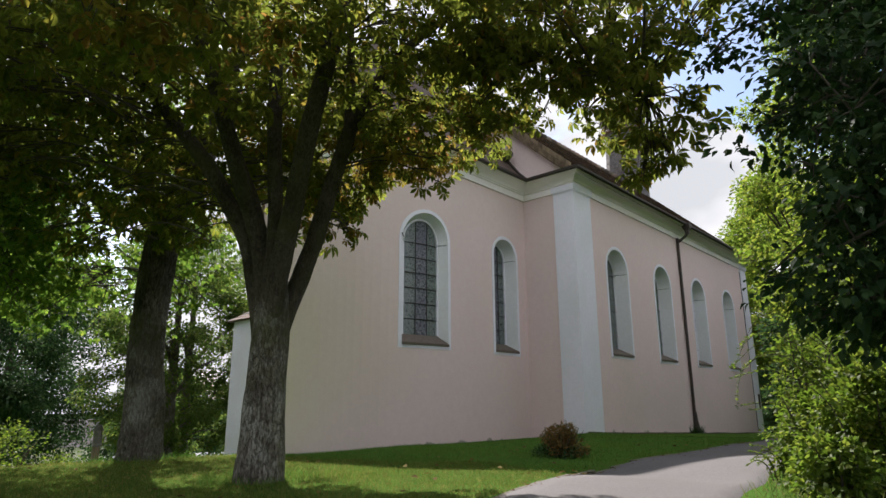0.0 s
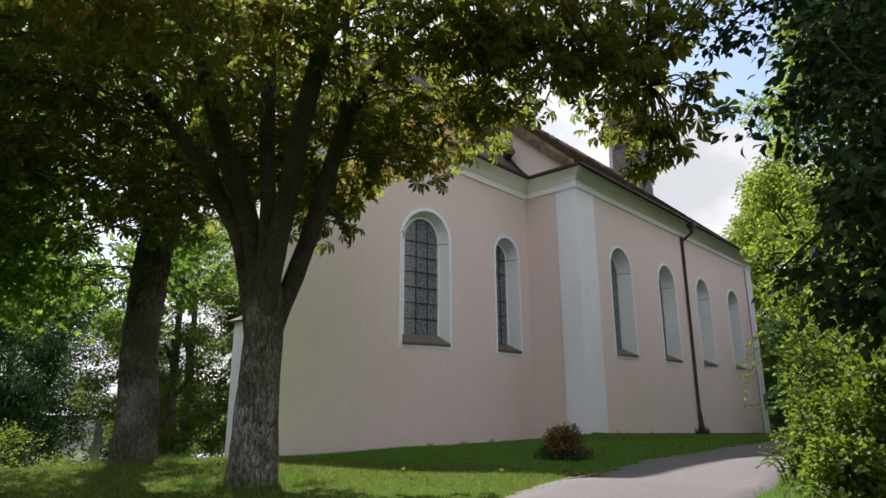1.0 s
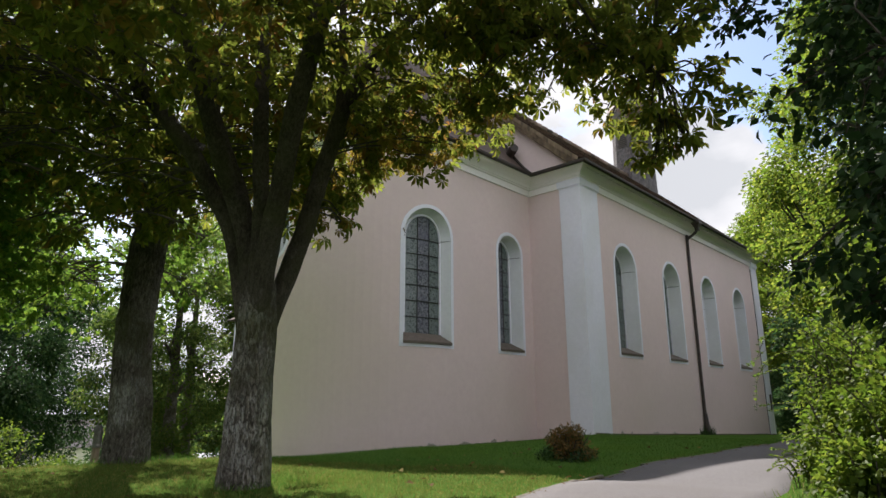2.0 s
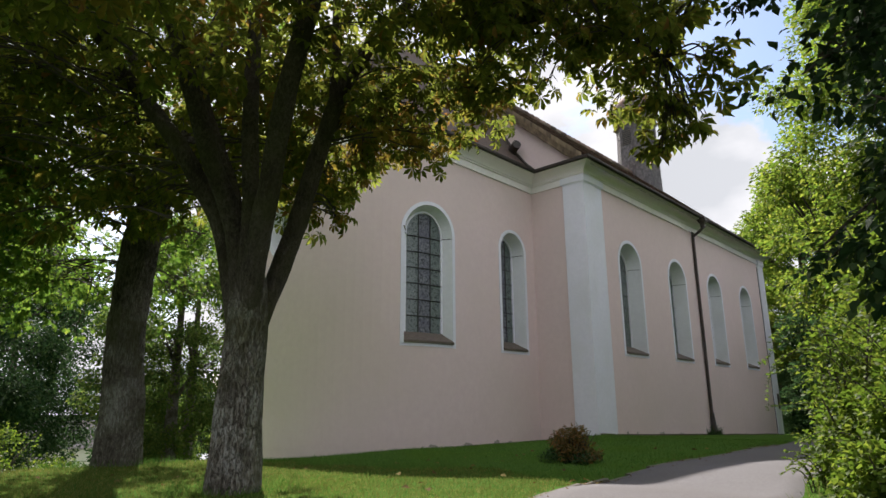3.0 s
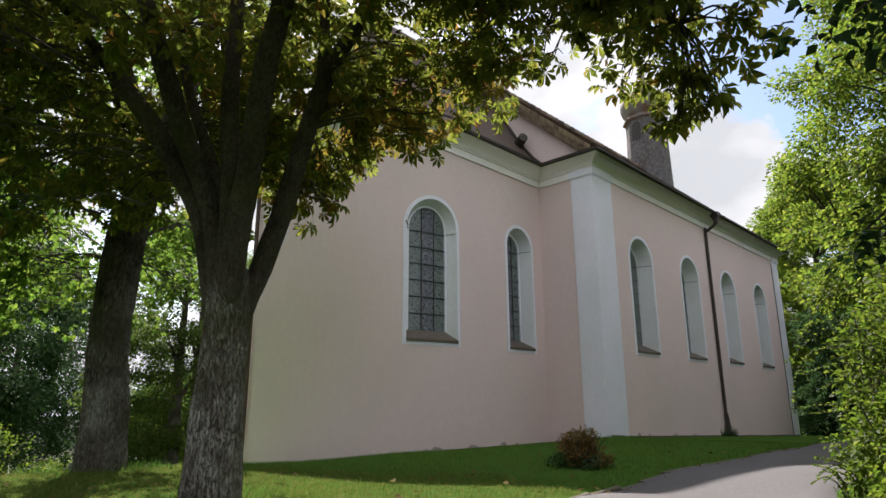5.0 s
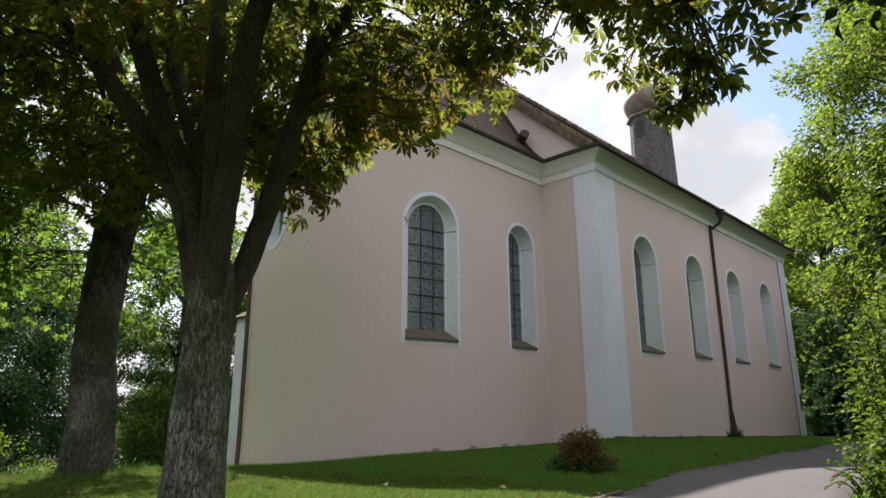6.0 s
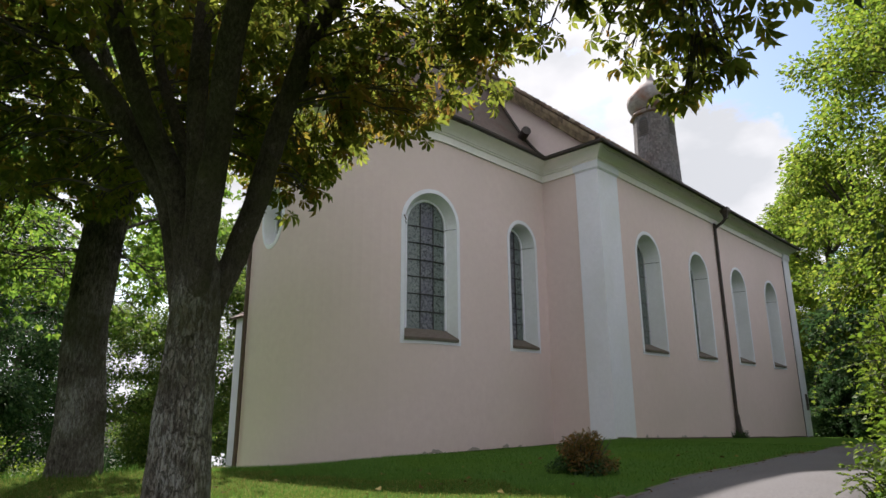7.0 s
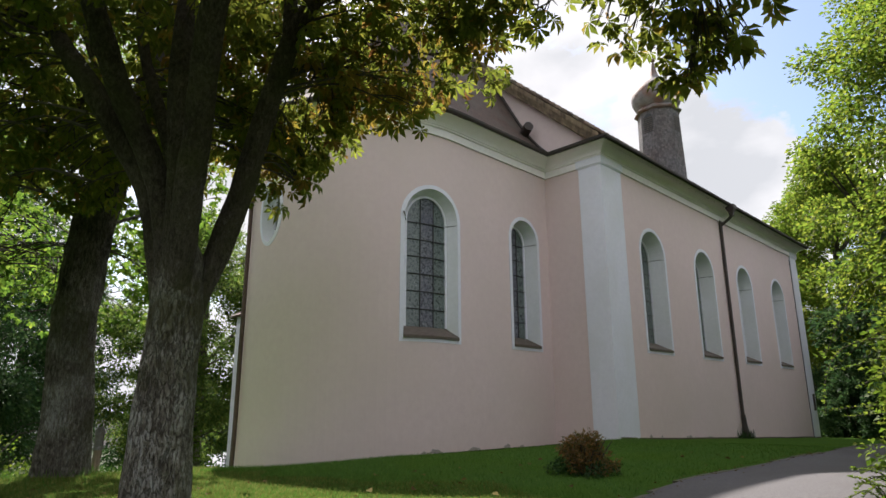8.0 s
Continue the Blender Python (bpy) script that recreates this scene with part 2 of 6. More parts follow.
def bark(name, dark, mid, pale, cell, stretch, pale_from, moss, depth, lichen_top):
    """Plates between dark cracks, pale lichen flakes on the lower trunk, a little moss."""
    m, n, k, p = shader(name)
    tc = n.new("ShaderNodeTexCoord")
    mp = n.new("ShaderNodeMapping")
    mp.inputs["Scale"].default_value = stretch
    k.new(tc.outputs["Object"], mp.inputs["Vector"])
    warp = n.new("ShaderNodeTexNoise")
    warp.inputs["Scale"].default_value, warp.inputs["Detail"].default_value = cell * 0.6, 4.0
    k.new(mp.outputs["Vector"], warp.inputs["Vector"])
    bend = n.new("ShaderNodeMixRGB")
    bend.inputs["Fac"].default_value = 0.12
    k.new(mp.outputs["Vector"], bend.inputs["Color1"])
    k.new(warp.outputs["Color"], bend.inputs["Color2"])
    vo = n.new("ShaderNodeTexVoronoi")
    vo.feature = "DISTANCE_TO_EDGE"
    vo.inputs["Scale"].default_value = cell
    k.new(bend.outputs["Color"], vo.inputs["Vector"])
    crack = ramp(n, [(0.0, (0.42, 0.42, 0.42)), (0.10, (1, 1, 1))])
    k.new(vo.outputs["Distance"], crack.inputs["Fac"])
    fine = n.new("ShaderNodeTexNoise")
    fine.inputs["Scale"].default_value, fine.inputs["Detail"].default_value, fine.inputs["Roughness"].default_value = cell * 0.75, 10.0, 0.78
    flakes = n.new("ShaderNodeMapping")
    flakes.inputs["Scale"].default_value = (stretch[0], stretch[1], stretch[2] * 1.9)
    k.new(tc.outputs["Object"], flakes.inputs["Vector"])
    k.new(flakes.outputs["Vector"], fine.inputs["Vector"])
    plate = ramp(n, [(0.3, dark), (0.5, mid), (pale_from, mid), (pale_from + 0.12, pale)])
    # fewer flakes and a darker tone higher up
    parts = n.new("ShaderNodeSeparateXYZ")
    k.new(tc.outputs["Object"], parts.inputs["Vector"])
    high = n.new("ShaderNodeMapRange")
    high.inputs["From Min"].default_value, high.inputs["From Max"].default_value = lichen_top - 1.6, lichen_top + 0.6
    high.inputs["To Min"].default_value, high.inputs["To Max"].default_value = 0.03, -0.09
    k.new(parts.outputs["Z"], high.inputs["Value"])
    patchy = n.new("ShaderNodeTexNoise")
    patchy.inputs["Scale"].default_value, patchy.inputs["Detail"].default_value = 2.6, 3.0
    k.new(tc.outputs["Object"], patchy.inputs["Vector"])
    sway = n.new("ShaderNodeMath")
    sway.operation, sway.inputs[1].default_value = "MULTIPLY_ADD", 0.5
    k.new(patchy.outputs["Fac"], sway.inputs[0])
    k.new(high.outputs["Result"], sway.inputs[2])
    lift = n.new("ShaderNodeMath")
    lift.operation = "ADD"
    k.new(fine.outputs["Fac"], lift.inputs[0])
    k.new(sway.outputs["Value"], lift.inputs[1])
    even = n.new("ShaderNodeMath")
    even.operation, even.inputs[1].default_value = "SUBTRACT", 0.25
    k.new(lift.outputs["Value"], even.inputs[0])
    k.new(even.outputs["Value"], plate.inputs["Fac"])
    cut = n.new("ShaderNodeMixRGB")
    cut.inputs["Color1"].default_value = (*[c * 0.6 for c in dark], 1)
    k.new(crack.outputs["Color"], cut.inputs["Fac"])
    k.new(plate.outputs["Color"], cut.inputs["Color2"])
    slow = n.new("ShaderNodeTexNoise")
    slow.inputs["Scale"].default_value, slow.inputs["Detail"].default_value = 1.6, 5.0
    k.new(tc.outputs["Object"], slow.inputs["Vector"])
    where = ramp(n, [(0.5, (0, 0, 0)), (0.66, (0.6, 0.6, 0.6))])
    k.new(slow.outputs["Fac"], where.inputs["Fac"])
    green = n.new("ShaderNodeMixRGB")
    green.inputs["Color2"].default_value = (*moss, 1)
    k.new(where.outputs["Color"], green.inputs["Fac"])
    k.new(cut.outputs["Color"], green.inputs["Color1"])
    k.new(green.outputs["Color"], p.inputs["Base Color"])
    p.inputs["Roughness"].default_value = 0.95
    p.inputs["Specular IOR Level"].default_value = 0.15
    add = n.new("ShaderNodeMath")
    add.operation = "MULTIPLY_ADD"
    add.inputs[1].default_value = 0.5
    k.new(fine.outputs["Fac"], add.inputs[0])
    k.new(crack.outputs["Color"], add.inputs[2])
    bp = n.new("ShaderNodeBump")
    bp.inputs["Strength"].default_value, bp.inputs["Distance"].default_value = 1.0, depth
    k.new(add.outputs["Value"], bp.inputs["Height"])
    k.new(bp.outputs["Normal"], p.inputs["Normal"])
    return m


BARK1 = bark("chestnut_bark", (0.070, 0.060, 0.048), (0.180, 0.160, 0.133), (0.33, 0.32, 0.292), 27.0, (1, 1, 0.30), 0.49, (0.085, 0.085, 0.035), 0.045, 2.3)
# chestnut bark darkened for the limbs: the crown's shade put into the colour
BARK_SHADED = bark("chestnut_shaded_bark", (0.046, 0.037, 0.029), (0.112, 0.095, 0.075), (0.20, 0.187, 0.158), 44.0, (1, 1, 0.3), 0.54, (0.06, 0.062, 0.022), 0.02, 2.6)
MORTAR = surface("old_mortar", [(0.3, (0.27, 0.23, 0.20)), (0.7, (0.42, 0.37, 0.33))], 25.0, 0.95, 0.4)
BARE_SOIL = surface("bare_soil", [(0.3, (0.05, 0.038, 0.027)), (0.7, (0.12, 0.095, 0.07))], 20.0, 0.95, 0.6, sheen=0.1)
BARK2 = bark("furrowed_bark", (0.046, 0.039, 0.031), (0.175, 0.156, 0.128), (0.31, 0.30, 0.275), 40.0, (1, 1, 0.19), 0.52, (0.07, 0.075, 0.03), 0.06, 2.4)
TWIG = surface("twig_bark", [(0.3, (0.035, 0.028, 0.022)), (0.7, (0.075, 0.06, 0.045))], 20.0, 0.9, 0.3)
HILL = surface("far_hill", [(0.3, (0.05, 0.08, 0.04)), (0.7, (0.10, 0.13, 0.06))], 0.05, 1.0, 0.0)
PLASTER_FAR = surface("house_plaster", [(0.3, (0.55, 0.50, 0.44)), (0.7, (0.66, 0.62, 0.55))], 2.0, 0.9, 0.0)
WOOD = surface("weathered_wood", [(0.3, (0.20, 0.15, 0.11)), (0.7, (0.36, 0.28, 0.21))], 12.0, 0.9, 0.4, stretch=(1, 1, 0.2))
LEAF_CHESTNUT = leaf_material("chestnut_leaf", [(0.0, (0.061, 0.080, 0.012)), (0.5, (0.086, 0.102, 0.015)), (0.86, (0.110, 0.119, 0.017)), (0.95, (0.150, 0.122, 0.020)), (1.0, (0.145, 0.080, 0.022))], 0.66, 0.6, 0.2, 2.2)
LEAF_TURNING = leaf_material("turning_leaf", [(0.0, (0.100, 0.090, 0.014)), (0.45, (0.150, 0.118, 0.018)), (0.8, (0.175, 0.115, 0.022)), (1.0, (0.145, 0.066, 0.022))], 0.55, 0.6, 0.15, 1.8)
LEAF_MAPLE = leaf_material("maple_leaf", [(0.0, (0.038, 0.076, 0.011)), (0.6, (0.064, 0.110, 0.015)), (1.0, (0.110, 0.148, 0.020))], 0.64, 0.55, 0.2, 2.3)
# darkened green; on the beeches and elders it stands in for shade
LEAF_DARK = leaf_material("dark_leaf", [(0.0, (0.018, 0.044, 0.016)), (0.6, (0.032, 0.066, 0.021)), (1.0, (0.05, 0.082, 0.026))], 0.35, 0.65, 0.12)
# near-black green paints the shade that the overhanging branches lie in
LEAF_HAZEL_SHADED = leaf_material("hazel_leaf_shaded", [(0.0, (0.012, 0.030, 0.010)), (0.6, (0.021, 0.044, 0.013)), (1.0, (0.036, 0.062, 0.016))], 0.2, 0.6, 0.15)
LEAF_LIME = leaf_material("lime_leaf", [(0.0, (0.046, 0.082, 0.010)), (0.6, (0.082, 0.120, 0.014)), (1.0, (0.140, 0.156, 0.021))], 0.66, 0.6, 0.2, 2.4)
LEAF_ASH = leaf_material("ash_leaf", [(0.0, (0.034, 0.064, 0.013)), (0.6, (0.060, 0.094, 0.018)), (1.0, (0.098, 0.120, 0.024))], 0.62, 0.6, 0.2, 2.3)
LEAF_HEDGE = leaf_material("hedge_leaf", [(0.0, (0.046, 0.082, 0.009)), (0.6, (0.080, 0.124, 0.013)), (1.0, (0.135, 0.165, 0.022))], 0.5, 0.55, 0.25)
LEAF_RED = leaf_material("shrub_leaf", [(0.0, (0.055, 0.062, 0.016)), (0.5, (0.125, 0.085, 0.024)), (1.0, (0.22, 0.105, 0.032))], 0.45)
BLADE = leaf_material("grass_blade", [(0.0, (0.041, 0.098, 0.018)), (0.6, (0.068, 0.142, 0.026)), (1.0, (0.120, 0.176, 0.040))], 0.4, 0.9, 0.0)
# yellower copy of the grass blade, with the sunlight put into its colour
BLADE_SUNLIT = leaf_material("sunlit_grass_blade", [(0.0, (0.072, 0.092, 0.018)), (0.6, (0.120, 0.130, 0.032)), (1.0, (0.190, 0.172, 0.062))], 0.4, 0.9, 0.0)
STRAW = leaf_material("dry_grass", [(0.0, (0.045, 0.095, 0.012)), (0.55, (0.09, 0.12, 0.025)), (1.0, (0.20, 0.17, 0.075))], 0.35, 0.8, 0.08)
FALLEN = leaf_material("fallen_leaf", [(0.0, (0.07, 0.035, 0.015)), (0.5, (0.11, 0.065, 0.022)), (1.0, (0.15, 0.12, 0.03))], 0.2, 0.85, 0.1)

# ---- building helpers ----


class Geo:
    """Loose faces gathered for one mesh."""

    def __init__(self):
        self.v, self.f = [], []

    def poly(self, *pts):
        i = len(self.v)
        self.v.extend(tuple(p) for p in pts)
        self.f.append(tuple(range(i, i + len(pts))))

    def box(self, x0, x1, y0, y1, z0, z1, m=None):
        c = [Vector((x, y, z)) for z in (z0, z1) for x, y in ((x0, y0), (x1, y0), (x1, y1), (x0, y1))]
        if m is not None:
            c = [m @ p for p in c]
        i = len(self.v)
        self.v.extend(tuple(p) for p in c)
        for q in ((3, 2, 1, 0), (4, 5, 6, 7), (0, 1, 5, 4), (1, 2, 6, 5), (2, 3, 7, 6), (3, 0, 4, 7)):
            self.f.append(tuple(i + a for a in q))

    def strip(self, rows, closed=False):
        """A skin over rows of equally many points."""
        i, w = len(self.v), len(rows[0])
        for r in rows:
            self.v.extend(tuple(p) for p in r)
        for a in range(len(rows) - 1):
            for b in range(w if closed else w - 1):
                c = (b + 1) % w
                self.f.append((i + a * w + b, i + a * w + c, i + (a + 1) * w + c, i + (a + 1) * w + b))

    def cap(self, row):
        self.poly(*row)

    def mesh(self, name, smooth=False):
        me = bpy.data.meshes.new(name)
        me.from_pydata(self.v, [], self.f)
        if smooth:
            me.polygons.foreach_set("use_smooth", [True] * len(me.polygons))
        me.update()
        return me


def part(name, shape, material, parent=None, label="", smooth=False, bevel=0.0):
    """A Geo or a mesh as one object, under a thing where there is one."""
    me = shape.mesh(name, smooth) if isinstance(shape, Geo) else shape
    if not me.materials:
        me.materials.append(material)
    ob = new(name, me)
    if parent is not None:
        ob.parent = parent
        ob.matrix_parent_inverse = parent.matrix_basis.inverted()
    if label:
        ob["label"] = label
    if bevel:
        b = ob.modifiers.new("edges", "BEVEL")
        b.width, b.segments, b.limit_method = bevel, 2, "ANGLE"
    return ob


def thing(name, place_at, label, category, group=""):
    ob = new(name)
    ob.matrix_basis = Matrix.Translation(place_at)
    ob.empty_display_size = 0.2
    return tagged(ob, label, category, group)


def smoothstep(a, b, x):
    t = min(1.0, max(0.0, (x - a) / (b - a)))
    return t * t * (3 - 2 * t)


def tube(g, pts, radii, seg=8, lump=0.0, lump_scale=3.0, capped=True):
    """A round skin along a line; lump roughens it."""
    pts = [Vector(p) for p in pts]
    rows, side = [], None
    for i, p in enumerate(pts):
        way = (pts[min(i + 1, len(pts) - 1)] - pts[max(i - 1, 0)]).normalized()
        if side is None:
            side = way.orthogonal().normalized()
        side = (side - way * side.dot(way)).normalized()
        up = way.cross(side)
        row = []
        for s in range(seg):
            a = 2 * math.pi * s / seg
            d = side * math.cos(a) + up * math.sin(a)
            r = radii[i]
            if lump:
                q = p + d * r
                r *= 1 + lump * (noise.noise(Vector((q.x * lump_scale * 2.2, q.y * lump_scale * 2.2, q.z * lump_scale * 0.6))) + 0.5 * noise.noise(q * lump_scale * 4))
            row.append(p + d * r)
        rows.append(row)
    g.strip(rows, closed=True)
    if capped:
        g.cap(rows[-1])
        g.cap(rows[0][::-1])


def smooth_line(pts, radii, steps=6):
    """Catmull-Rom through the points, with the radii."""
    out, rr = [], []
    p = [Vector(a) for a in pts]
    for i in range(len(p) - 1):
        a, b, c, d = p[max(i - 1, 0)], p[i], p[i + 1], p[min(i + 2, len(p) - 1)]
        for s in range(steps):
            t = s / steps
            out.append(0.5 * (2 * b + (c - a) * t + (2 * a - 5 * b + 4 * c - d) * t * t + (3 * b - a - 3 * c + d) * t ** 3))
            rr.append(radii[i] + (radii[i + 1] - radii[i]) * t)
    out.append(p[-1])
    rr.append(radii[-1])
    return out, rr


def leaflet(length, width, angle, droop=0.15, fold=0.12, start=0.0, widest=0.68):
    """One blade in its own plane: seven points, six triangles."""
    ca, sa = math.cos(angle), math.sin(angle)
    pts = []
    for u, w, z in ((0, 0, 0), (0.55, 0, 0.02), (1, 0, -droop), (widest * 0.5, 0.55, fold), (widest, 1, fold), (widest * 0.5, -0.55, fold), (widest, -1, fold)):
        x, y = start + u * length, w * width / 2
        pts.append((x * ca - y * sa, x * sa + y * ca, z * length - (u * u) * droop * length))
    return pts, [(0, 1, 3), (1, 4, 3), (1, 2, 4), (0, 5, 1), (1, 5, 6), (1, 6, 2)]


def leaf_shape(blades):
    v, f = [], []
    for b in blades:
        pts, tri = leaflet(**b)
        f.extend(tuple(len(v) + i for i in t) for t in tri)
        v.extend(pts)
    return np.array(v, float), np.array(f, int)


PALM = leaf_shape([dict(length=s, width=s * 0.42, angle=radians(a), start=0.02, widest=0.76, droop=0.2) for a, s in ((0, 0.58), (38, 0.54), (-38, 0.54), (78, 0.46), (-78, 0.46), (122, 0.33), (-122, 0.33))])
MAPLE = leaf_shape([dict(length=s, width=s * 0.55, angle=radians(a), widest=0.5, droop=0.08) for a, s in ((0, 0.62), (52, 0.55), (-52, 0.55), (108, 0.36), (-108, 0.36))])
OVATE = leaf_shape([dict(length=1.0, width=0.72, angle=0, widest=0.52, droop=0.1)])
NARROW = leaf_shape([dict(length=1.0, width=0.42, angle=0, widest=0.5, droop=0.12)])
DIAMOND = (np.array([(0, 0, 0), (0.5, 0.33, 0.09), (1.0, 0, -0.12), (0.5, -0.33, 0.09)]), np.array([(0, 2, 1), (0, 3, 2)]))


def foliage(name, centres, axes, ups, sizes, shape):
    """One mesh of many leaves, from arrays."""
    tv, tf = shape
    c, x, u = np.asarray(centres, float), np.asarray(axes, float), np.asarray(ups, float)
    x = x / np.linalg.norm(x, axis=1)[:, None]
    y = np.cross(u, x)
    y = y / np.maximum(np.linalg.norm(y, axis=1), 1e-6)[:, None]
    z = np.cross(x, y)
    s = np.asarray(sizes, float)[:, None, None]
    v = c[:, None, :] + s * (tv[None, :, 0:1] * x[:, None, :] + tv[None, :, 1:2] * y[:, None, :] + tv[None, :, 2:3] * z[:, None, :])
    f = (tf[None] + (np.arange(len(c)) * len(tv))[:, None, None]).reshape(-1, 3)
    v = v.reshape(-1, 3)
    me = bpy.data.meshes.new(name)
    me.vertices.add(len(v))
    me.vertices.foreach_set("co", v.astype(np.float32).ravel())
    me.loops.add(f.size)
    me.loops.foreach_set("vertex_index", f.astype(np.int32).ravel())
    me.polygons.add(len(f))
    me.polygons.foreach_set("loop_start", np.arange(0, f.size, 3, dtype=np.int32))
    me.update(calc_edges=True)
    me.validate()
    return me


def ball(rng, n):
    p = rng.normal(size=(n, 3))
    return p / np.linalg.norm(p, axis=1)[:, None] * (rng.random(n) ** 0.45)[:, None]


def leaf_clusters(rng, clusters, per, size, middle, flat=0.65, droop=0.5, spread=0.35, density=None):
    """Leaf places, axes, ups and sizes round cluster centres (x, y, z, r); the leaves point outward and hang."""
    cs, ax, up, sz = [], [], [], []
    for x, y, z, r in clusters:
        n = max(3, int(per * r * r))
        p = ball(rng, n) * r
        p[:, 2] *= flat
        out = p + 0.6 * r * rng.normal(size=(n, 3)) * 0.6
        away = np.array([x, y, z]) - np.asarray(middle)
        out = out + 0.4 * r * away / (np.linalg.norm(away) + 1e-6)
        out[:, 2] -= droop * r * (0.4 + rng.random(n))
        cs.append(p + np.array([x, y, z]))
        ax.append(out)
        up.append(np.column_stack([rng.normal(size=n) * spread, rng.normal(size=n) * spread, np.ones(n)]))
        sz.append(size * (0.65 + 0.6 * rng.random(n)))
    return np.vstack(cs), np.vstack(ax), np.vstack(up), np.concatenate(sz)


def ground_z(x, y):
    """The lie of the land: level by the path and the trees, falling away behind the lawn and along the nave."""
    z = -0.120 * max(0.0, -x - 9.0) * smoothstep(4.5, 9.0, y)
    z -= 0.035 * max(0.0, min(y, 60) - 16.4) * smoothstep(-3.0, -6.0, x) + 0.02 * max(0.0, min(y, 60) - 16.4) * (1 - smoothstep(-3.0, -6.0, x))
    z -= 0.05 * max(0.0, min(-x, 18) - 12.0) * smoothstep(6.0, 9.0, y)
    z -= 0.16 * max(0.0, min(-x, 60) - 10.3) * (1 - smoothstep(6.0, 9.5, y))
    z -= 0.07 * smoothstep(-4.3, -3.9, x) * (1 - smoothstep(-2.4, -1.6, x)) * smoothstep(6.0, 8.0, y)
    z -= 0.10 * max(0.0, min(-x, 60) - 31.0) * smoothstep(6.0, 9.5, y)
    z -= 0.30 * (1 - smoothstep(1.5, 4.5, math.hypot(x + 0.3, y - 0.9)))
    z += 0.03 * noise.noise(Vector((x * 0.5, y * 0.5, 0.0)))
    return z

# ---- ground ----


def spread_axis(lo, hi, step, far):
    a = list(np.arange(lo, hi + 1e-6, step))
    d, s = [], step
    p = hi
    while p < far:
        s *= 1.35
        p += s
        d.append(p)
    e, s, p = [], step, lo
    while p > -far:
        s *= 1.35
        p -= s
        e.append(p)
    return e[::-1] + a + d


gx, gy = spread_axis(-26, 4, 0.5, 1500), spread_axis(-6, 36, 0.5, 1500)
g = Geo()
g.strip([[(x, y, ground_z(x, y)) for x in gx] for y in gy])
ground = tagged(part("ground", g, SOIL, smooth=True), "short green lawn and meadow falling away behind the trees", "ground", kind="structure")


def path_left(y):
    return -3.77 - 0.42 * smoothstep(5.6, 10.0, y) + 0.16 * max(0.0, 6.6 - y) ** 1.5


def path_right(y):
    return min(path_left(y) + 2.7, -1.85 - 0.45 * smoothstep(7.0, 10.0, y) + 0.16 * max(0.0, 6.8 - y) ** 2 + 0.05 * math.sin(y * 1.3))


g = Geo()
ys = [-7.2 + 0.35 * i for i in range(128)]
rows_p = []
for y in ys:
    xl, xr = path_left(y), path_right(y)
    top = [(xl + (xr - xl) * k / 8, y, ground_z(xl + (xr - xl) * k / 8, y) + 0.012 + 0.02 * math.sin(math.pi * k / 8)) for k in range(9)]
    rows_p.append([(xl - 0.03, y, top[0][2] - 0.14)] + top + [(xr + 0.12, y, top[-1][2] - 0.14)])
g.strip(rows_p)
tagged(part("path", g, ASPHALT, smooth=True), "light grey asphalt footpath curving past the chapel", "path", kind="structure")

# ---- chapel ----
XA, R, YC, YN, YF = -14.2, 3.25, 12.4, 16.4, 33.37
XN = -9.07
EAVE = 7.84
U_ARC = YN - YC
U_END = U_ARC * 2 + math.pi * R


def choir_plan(u, off):
    """Along the choir's wall, from the shoulder round the apse; off: outward."""
    if u <= U_ARC:
        return XA + R + off, YN - u
    if u >= U_END - U_ARC:
        return XA - R - off, YC + u - (U_END - U_ARC)
    a = (u - U_ARC) / R
    return XA + (R + off) * math.cos(a), YC - (R + off) * math.sin(a)


def nave_plan(u, off):
    return XN + off, YN + u


class Opening:
    """A hole in a wall between u-h and u+h: an arch on jambs, or an oval."""

    def __init__(self, u, h, z0, top, oval=False):
        self.u, self.h, self.z0, self.top, self.oval = u, h, z0, top, oval

    def outline(self, shrink=0.0, lift=0.0, n=20):
        """(u, z) round the hole, from the lower left over the top."""
        h = self.h - shrink
        out = []
        if self.oval:
            c, k = (self.z0 + self.top) / 2, (self.top - self.z0) / 2 - shrink
            for i in range(2 * n):
                a = -math.pi / 2 - 2 * math.pi * i / (2 * n)
                out.append((self.u + h * math.cos(a), c + k * math.sin(a)))
            return out
        spring = self.top - self.h
        out.append((self.u - h, self.z0 + lift))
        for i in range(n + 1):
            a = math.pi - math.pi * i / n
            out.append((self.u + h * math.cos(a), spring + h * math.sin(a)))
        out.append((self.u + h, self.z0 + lift))
        return out

    def low_high(self, u):
        q = max(0.0, 1 - ((u - self.u) / self.h) ** 2) ** 0.5
        if self.oval:
            c, k = (self.z0 + self.top) / 2, (self.top - self.z0) / 2
            return c - k * q, c + k * q
        return self.z0, self.top - self.h + self.h * q


